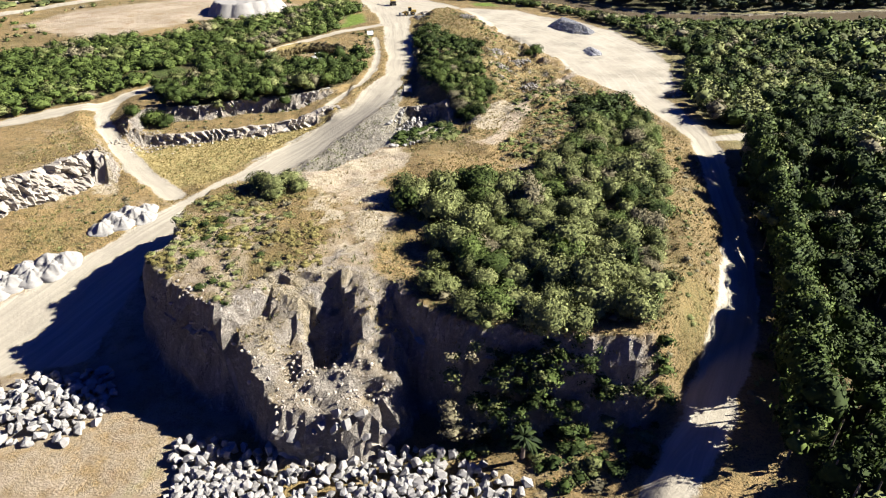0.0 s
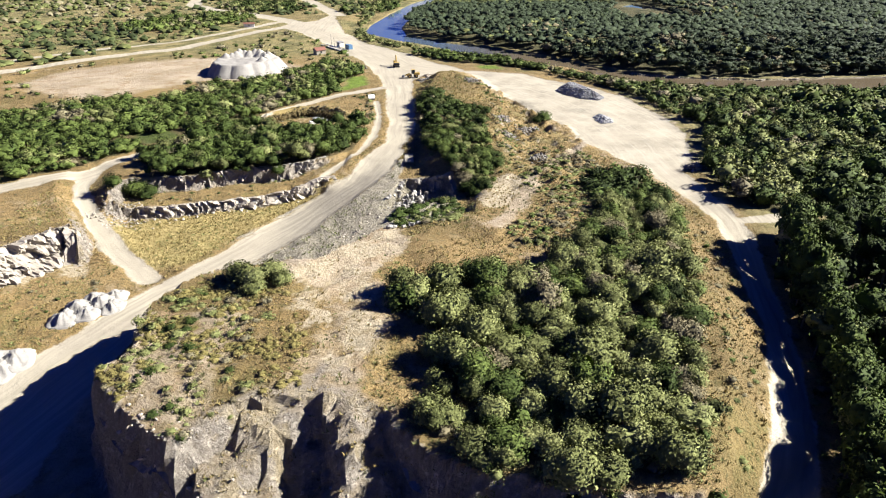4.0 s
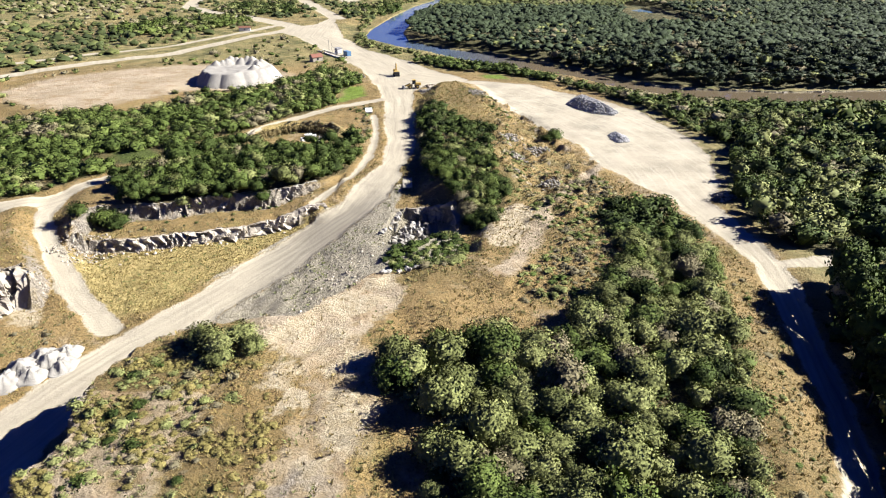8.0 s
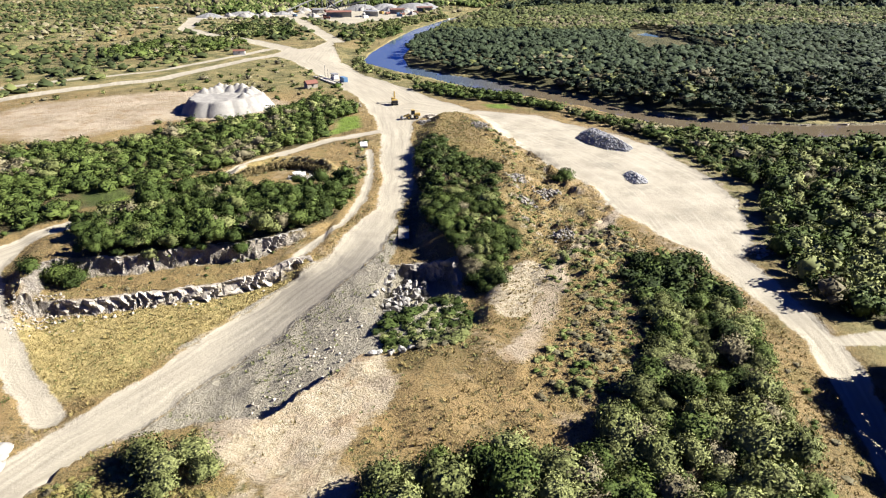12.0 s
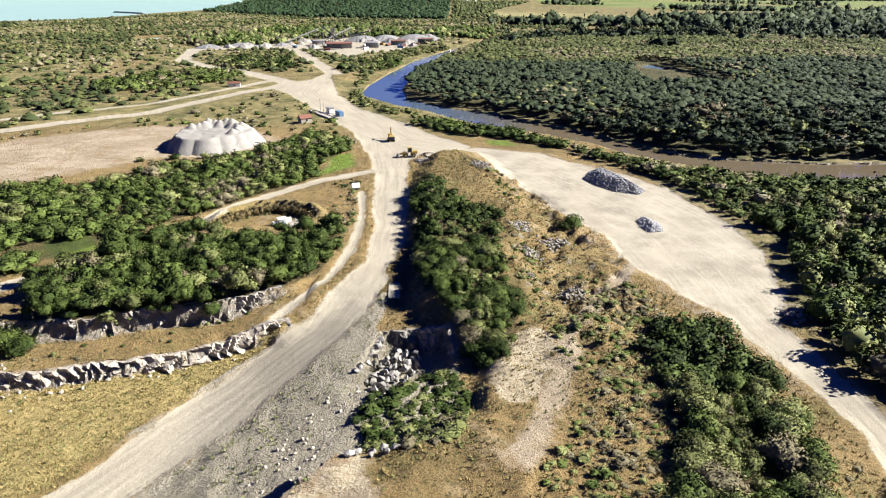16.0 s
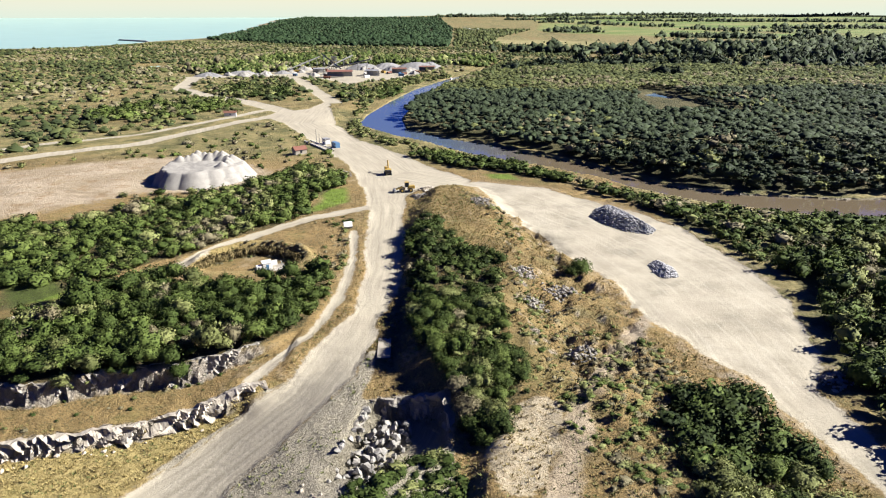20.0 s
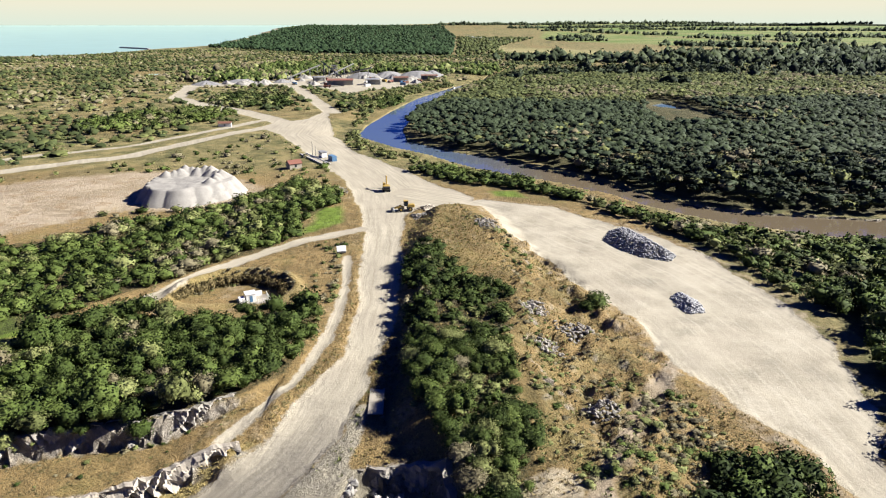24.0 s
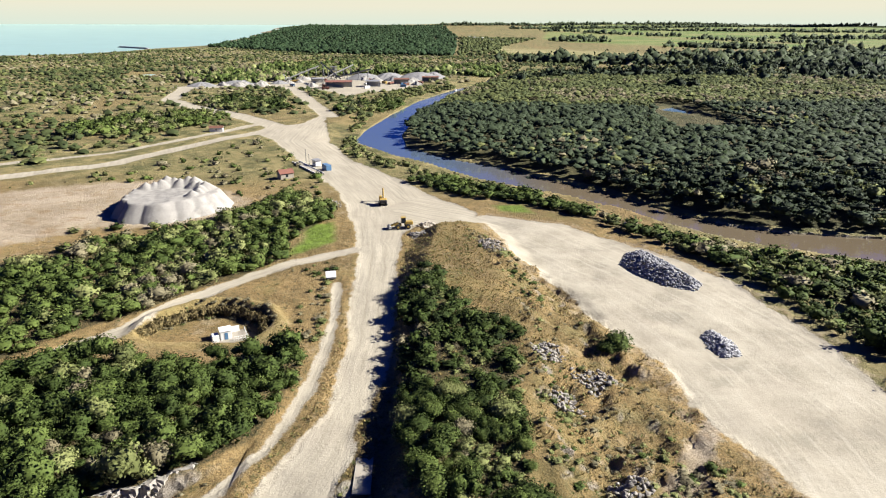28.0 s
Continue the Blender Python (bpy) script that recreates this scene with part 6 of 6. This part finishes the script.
def shed(name, w, d, h, at, turn, roof, label):
    ob = empty(name, at, turn, label, "shed")
    for sx in (-1, 1):
        for sy in (-1, 0, 1):
            bar("post", (sx * (w / 2 - 0.2), sy * (d / 2 - 0.2), -0.5), (sx * (w / 2 - 0.2), sy * (d / 2 - 0.2), h), 0.15, M_STEEL, ob, 6)
    block("wall", (w, 0.15, h * 0.8), (0, d / 2, h * 0.4), M_TIN, ob, 0.0)
    block("roof", (w + 0.8, d + 0.8, 0.2), (0, 0, h + 0.2), roof, ob, 0.0, (4, 0, 0))
    return ob


def conveyor(a, b, label="long steel belt conveyor of the crushing plant"):
    ob = empty("conveyor", (a[0], a[1], zat(a[0], a[1])), 0, label, "conveyor")
    d = Vector((b[0] - a[0], b[1] - a[1], b[2]))
    part("belt", rod(bmesh.new(), (0, 0, a[2]), d, 0.8, None, 4), M_STEEL, ob)
    for t in (0.35, 0.65, 0.9):
        p = Vector((0, 0, a[2])).lerp(d, t)
        bar("leg", (p.x - 1.2, p.y, -1), (p.x, p.y, p.z), 0.25, M_STEEL, ob, 5)
        bar("leg", (p.x + 1.2, p.y, -1), (p.x, p.y, p.z), 0.25, M_STEEL, ob, 5)


def lorry(x, y, turn, body, label):
    ob = empty("lorry", (x, y, zat(x, y)), turn, label, "lorry")
    for a in (-2.8, -1.6, 2.4):
        for s in (-1.05, 1.05):
            bar("wheel", (a, s - 0.2, 0.5), (a, s + 0.2, 0.5), 0.5, M_BLACK, ob, 12)
    block("chassis", (7.2, 1.0, 0.4), (0, 0, 0.85), M_BLACK, ob)
    cab = block("cab", (1.9, 2.3, 2.0), (2.6, 0, 1.9), body, ob, 0.15, taper=0.93)
    block("windscreen", (0.06, 1.9, 0.8), (3.52, 0, 2.3), M_GLASS, cab, 0.0)
    block("tipper", (5.0, 2.4, 1.4), (-1.1, 0, 1.8), body, ob, 0.1, (0, 0, 0), 1.08)


excavator(-25.5, 338, 100)
loader(-16.0, 309.5, 195)
rubble("rubble_heap", [(-13, 311), (-8, 318), (-5, 313), (-9, 308)], 0.9, 0.35, 0.8, 1.6, M_CRAG, "pale stone heap beside the wheel loader")

# transformer house in its bowl
tr = empty("transformer_house", (-46.8, 237.8, -1.75), 28, "small white transformer building with a railed yard", "building", scale=0.76)
block("slab", (9.5, 6.5, 0.5), (0, 0, 0.2), M_CONCRETE, tr, 0.03)
b = block("room", (3.0, 3.0, 2.6), (-0.8, 0.2, 1.7), M_WHITE, tr, 0.04)
block("roof", (3.4, 3.4, 0.16), (-0.8, 0.2, 3.06), M_WHITE, b, 0.03)
block("door", (0.9, 0.08, 2.0), (-0.8, -1.33, 1.5), M_BLUE, b, 0.0)
block("room", (1.8, 2.2, 1.8), (-3.6, -0.4, 1.3), M_WHITE, tr, 0.04)
block("wall", (3.4, 0.2, 1.9), (1.6, 2.6, 1.3), M_WHITE, tr, 0.02)
for k in range(7):
    bar("railing_post", (0.9 + 0.6 * k, -3.1, 0.4), (0.9 + 0.6 * k, -3.1, 1.7), 0.05, M_WHITE, tr, 6)
for k in range(6):
    bar("railing_post", (4.6, -3.1 + 1.1 * k, 0.4), (4.6, -3.1 + 1.1 * k, 1.7), 0.05, M_WHITE, tr, 6)
for z in (1.0, 1.65):
    bar("rail", (0.9, -3.1, z), (4.6, -3.1, z), 0.05, M_WHITE, tr, 6)
    bar("rail", (4.6, -3.1, z), (4.6, 2.6, z), 0.05, M_WHITE, tr, 6)

# hut, weighbridge, slab, trailer
gable("hut", 5.6, 4.2, 2.4, 1.3, (-71, 377, zat(-71, 377)), 35, M_CONCRETE, M_ROOF, "small white hut with a red tiled roof", "hut", 1)
wb = empty("weighbridge", (-66, 396, zat(-66, 396) + 0.1), -56, "concrete lorry weighbridge with a control cabin", "weighbridge")
block("deck", (30, 3.2, 0.4), (0, 0, 0.15), M_CONCRETE, wb, 0.03)
for s in (-1.6, 1.6):
    block("kerb", (30, 0.25, 0.4), (0, s, 0.45), M_WHITE, wb, 0.03)
cab = block("cabin", (4.0, 2.6, 2.6), (-3, 5.5, 1.4), M_WHITE, wb, 0.05)
block("roof", (4.8, 3.4, 0.2), (-3, 5.5, 2.8), M_TIN, cab, 0.02)
block("window", (2.4, 0.08, 0.9), (-3, 4.17, 1.7), M_GLASS, cab, 0.0)
block("container", (5.0, 2.4, 2.5), (7.5, 6.0, 1.3), M_BLUE, wb, 0.05)
bar("mast", (-11, 3.5, 0), (-11, 3.5, 6.5), 0.12, M_STEEL, wb, 6)
bar("mast", (-7, 3.5, 0), (-7, 3.5, 5.0), 0.12, M_STEEL, wb, 6)
sl = tagged(part("concrete_slab", box(bmesh.new(), (2.6, 9.5, 0.25), (0, 0, 0.08), (0, 0, 0), 0.05), M_CONCRETE, None, m=pose(-11.9, 194.5, zat(-11.9, 194.5), 0, 0, 4)), "long pale concrete slab at the road's edge", "slab")
tp = empty("site_trailer", (-30.5, 266.5, zat(-30.5, 266.5)), 15, "small white tilted sign trailer by the road", "trailer")
block("panel", (2.6, 0.12, 1.7), (0, 0, 1.5), M_WHITE, tp, 0.02, (-38, 0, 0))
block("chassis", (2.2, 1.4, 0.3), (0, 0.2, 0.5), M_STEEL, tp, 0.03)
for s in (-1, 1):
    bar("wheel", (s * 1.1 - 0.1, 0.2, 0.35), (s * 1.1 + 0.1, 0.2, 0.35), 0.35, M_BLACK, tp, 12)
bx = empty("white_container", (39, 338, zat(39, 338)), 20, "small white storage box beside the bank", "container")
block("body", (3.2, 1.7, 1.4), (0, 0, 0.8), M_WHITE, bx, 0.05)
block("lid", (3.3, 1.8, 0.12), (0, 0, 1.55), M_TIN, bx, 0.02)
gable("cottage", 7.5, 4.0, 2.4, 0.9, (-143, 494, zat(-143, 494)), 12, M_WHITE, M_RUST, "small pale farm shed beside the road", "cottage", 1)

# palms
def palm(x, y, z, tall, r, label):
    ob = empty("palm", (x, y, z), 0, label, "palm")
    part("trunk", rod(bmesh.new(), (0, 0, -0.5), (0.1, 0, tall), 0.32, 0.22, 9), M_BARK, ob)
    for k in range(26):
        a, up = k * 2.4, random.uniform(-0.1, 1.15)
        bm = bmesh.new()
        last = None
        for s in range(7):
            t = s / 6
            out = r * t * math.cos(up * (1 - 0.2 * t))
            zz = tall + r * (t * math.sin(up) - 0.75 * t * t * (0.7 + 0.3 * random.random()))
            w = 0.34 * r * 0.4 * math.sin(math.pi * min(0.97, t * 0.9 + 0.1))
            c, sn = math.cos(a), math.sin(a)
            row = [bm.verts.new((out * c - q * w * sn, out * sn + q * w * c, zz - abs(q) * w * 0.5)) for q in (-1, 0, 1)]
            if last:
                for i in (0, 1):
                    bm.faces.new((last[i], last[i + 1], row[i + 1], row[i]))
            last = row
        part("frond", bm, M_LEAF, ob)


palm(9.3, 55.5, -9.2, 3.4, 2.6, "young palm among bushes at the cliff's foot")
palm(46.5, 176, zat(46.5, 176), 1.6, 3.2, "broad low palm at the wood's edge beside the yard")

# crushing plant in the distance
PILE = [heap_mesh("aggregate_pile", 16, 10, M_HEAP_GREY, 3, 32, 0.05, 0.6), heap_mesh("aggregate_pile", 20, 9, M_HEAP_GREY, 5, 32, 0.3, 0.8)]
for k, (x, y, sx, sz) in enumerate([(-198, 850, 0.7, 0.8), (-108, 868, 0.8, 0.8), (-72, 850, 0.7, 0.7), (-45, 880, 1.0, 0.9), (-260, 772, 0.9, 0.5), (-230, 800, 0.8, 0.5), (-188, 800, 0.6, 0.5), (-80, 880, 0.8, 0.8), (-30, 905, 0.9, 0.8)]):
    ob = new("aggregate_pile", PILE[k % 2])
    ob.matrix_basis = Matrix.LocRotScale((x, y, zat(x, y)), Euler((0, 0, 0.2 + 0.1 * k)), (sx * (1.5 if k % 2 else 1.0), sx, sz * 0.8))
    tagged(ob, "large pile of graded stone at the crushing plant", "stockpile", "piles at the crushing plant")
for k, (x, y, w, d, h, t, r) in enumerate([(-118, 762, 26, 12, 6, 8, M_ROOF), (-86, 775, 14, 9, 6, -5, M_TIN), (-200, 905, 30, 8, 4, 5, M_TIN), (-60, 812, 16, 10, 5, 10, M_RUST), (-150, 812, 12, 8, 5, 20, M_TIN), (-30, 838, 18, 9, 5, 8, M_RUST)]):
    shed("shed", w, d, h, (x, y, zat(x, y)), t, r, "open work shed of the crushing plant")
for a, b in (((-190, 840, 2), (-160, 868, 14)), ((-150, 850, 2), (-122, 880, 15)), ((-140, 858, 2), (-95, 838, 13)), ((-130, 840, 2), (-160, 880, 17))):
    conveyor(a, b)
tw = empty("crusher_tower", (-142, 862, zat(-142, 862)), 10, "steel crusher tower with hoppers", "tower")
for sx_ in (-3, 3):
    for sy_ in (-3, 3):
        bar("post", (sx_, sy_, -1), (sx_, sy_, 14), 0.4, M_STEEL, tw, 6)
for z in (5, 10, 14):
    block("floor", (8, 8, 0.4), (0, 0, z), M_STEEL, tw, 0.0)
block("hopper", (5, 5, 4), (0, 0, 12), M_TIN, tw, 0.1, (180, 0, 0), 0.5)
for x, y, t, mt in ((-128, 744, 10, M_ROOF), (-70, 800, 60, M_ROOF), (-56, 796, 30, M_BLUE), (-168, 775, -50, M_BLUE), (-176, 820, 20, M_YELLOW), (-95, 790, 80, M_WHITE), (-40, 815, 140, M_ROOF)):
    lorry(x, y, t, mt, "tipper lorry parked at the crushing plant")

for k in range(26):
    x, y = random.uniform(-240, -40), random.uniform(765, 880)
    ob = new("stone_pile", HEAPS[k % 4])
    s = random.uniform(1.0, 2.4)
    ob.matrix_basis = Matrix.LocRotScale((x, y, zat(x, y)), Euler((0, 0, k * 1.3)), (s * 1.2, s, s * random.uniform(0.7, 1.1)))
    tagged(ob, "small pile of crushed stone at the crushing plant", "stone pile", "small piles at the crushing plant")
for k in range(14):
    x, y = random.uniform(-200, -45), random.uniform(755, 860)
    bx = empty("container", (x, y, zat(x, y)), random.uniform(0, 180), "steel container among the piles of the plant", "container", "containers at the crushing plant")
    mt = (M_RUST, M_BLUE, M_WHITE, M_ROOF, M_YELLOW)[k % 5]
    block("body", (6.0, 2.4, 2.5), (0, 0, 1.3), mt, bx, 0.06)
    block("door", (0.08, 2.1, 2.2), (3.03, 0, 1.3), M_STEEL, bx, 0.0)

# jetty, boat, far houses
jt = empty("breakwater", (-833, 1790, -4), math.degrees(math.atan2(-127, 160)), "dark stone breakwater running out into the sea", "breakwater")
part("wall", box(bmesh.new(), (205, 9, 7), (0, 0, 0), (0, 0, 0), 1.5, 0.7), M_RUBBLE, jt)
bt = empty("boat", (-2, 770, -3.0), 80, "small white boat on the river", "boat")
part("hull", box(bmesh.new(), (6.5, 2.2, 1.1), (0, 0, 0.3), (180, 0, 0), 0.25, 0.75), M_WHITE, bt)
block("cabin", (2.0, 1.5, 1.1), (-0.4, 0, 1.3), M_WHITE, bt, 0.1)
for k, (x, y) in enumerate([(55, 2650), (70, 2560), (88, 2600), (110, 2480), (120, 2390), (150, 2380), (175, 2330), (40, 2720)]):
    gable("house", 16, 9, 4, 2.5, (x, y, zat(x, y)), k * 31, M_WHITE, M_TIN if k % 2 else M_WHITE, "white house of the far settlement", "house", 2)
gable("farmhouse", 14, 8, 3.5, 2.2, (352, 1190, zat(352, 1190)), 5, M_WHITE, M_TIN, "white farm building below the tall trees", "farmhouse", 2)
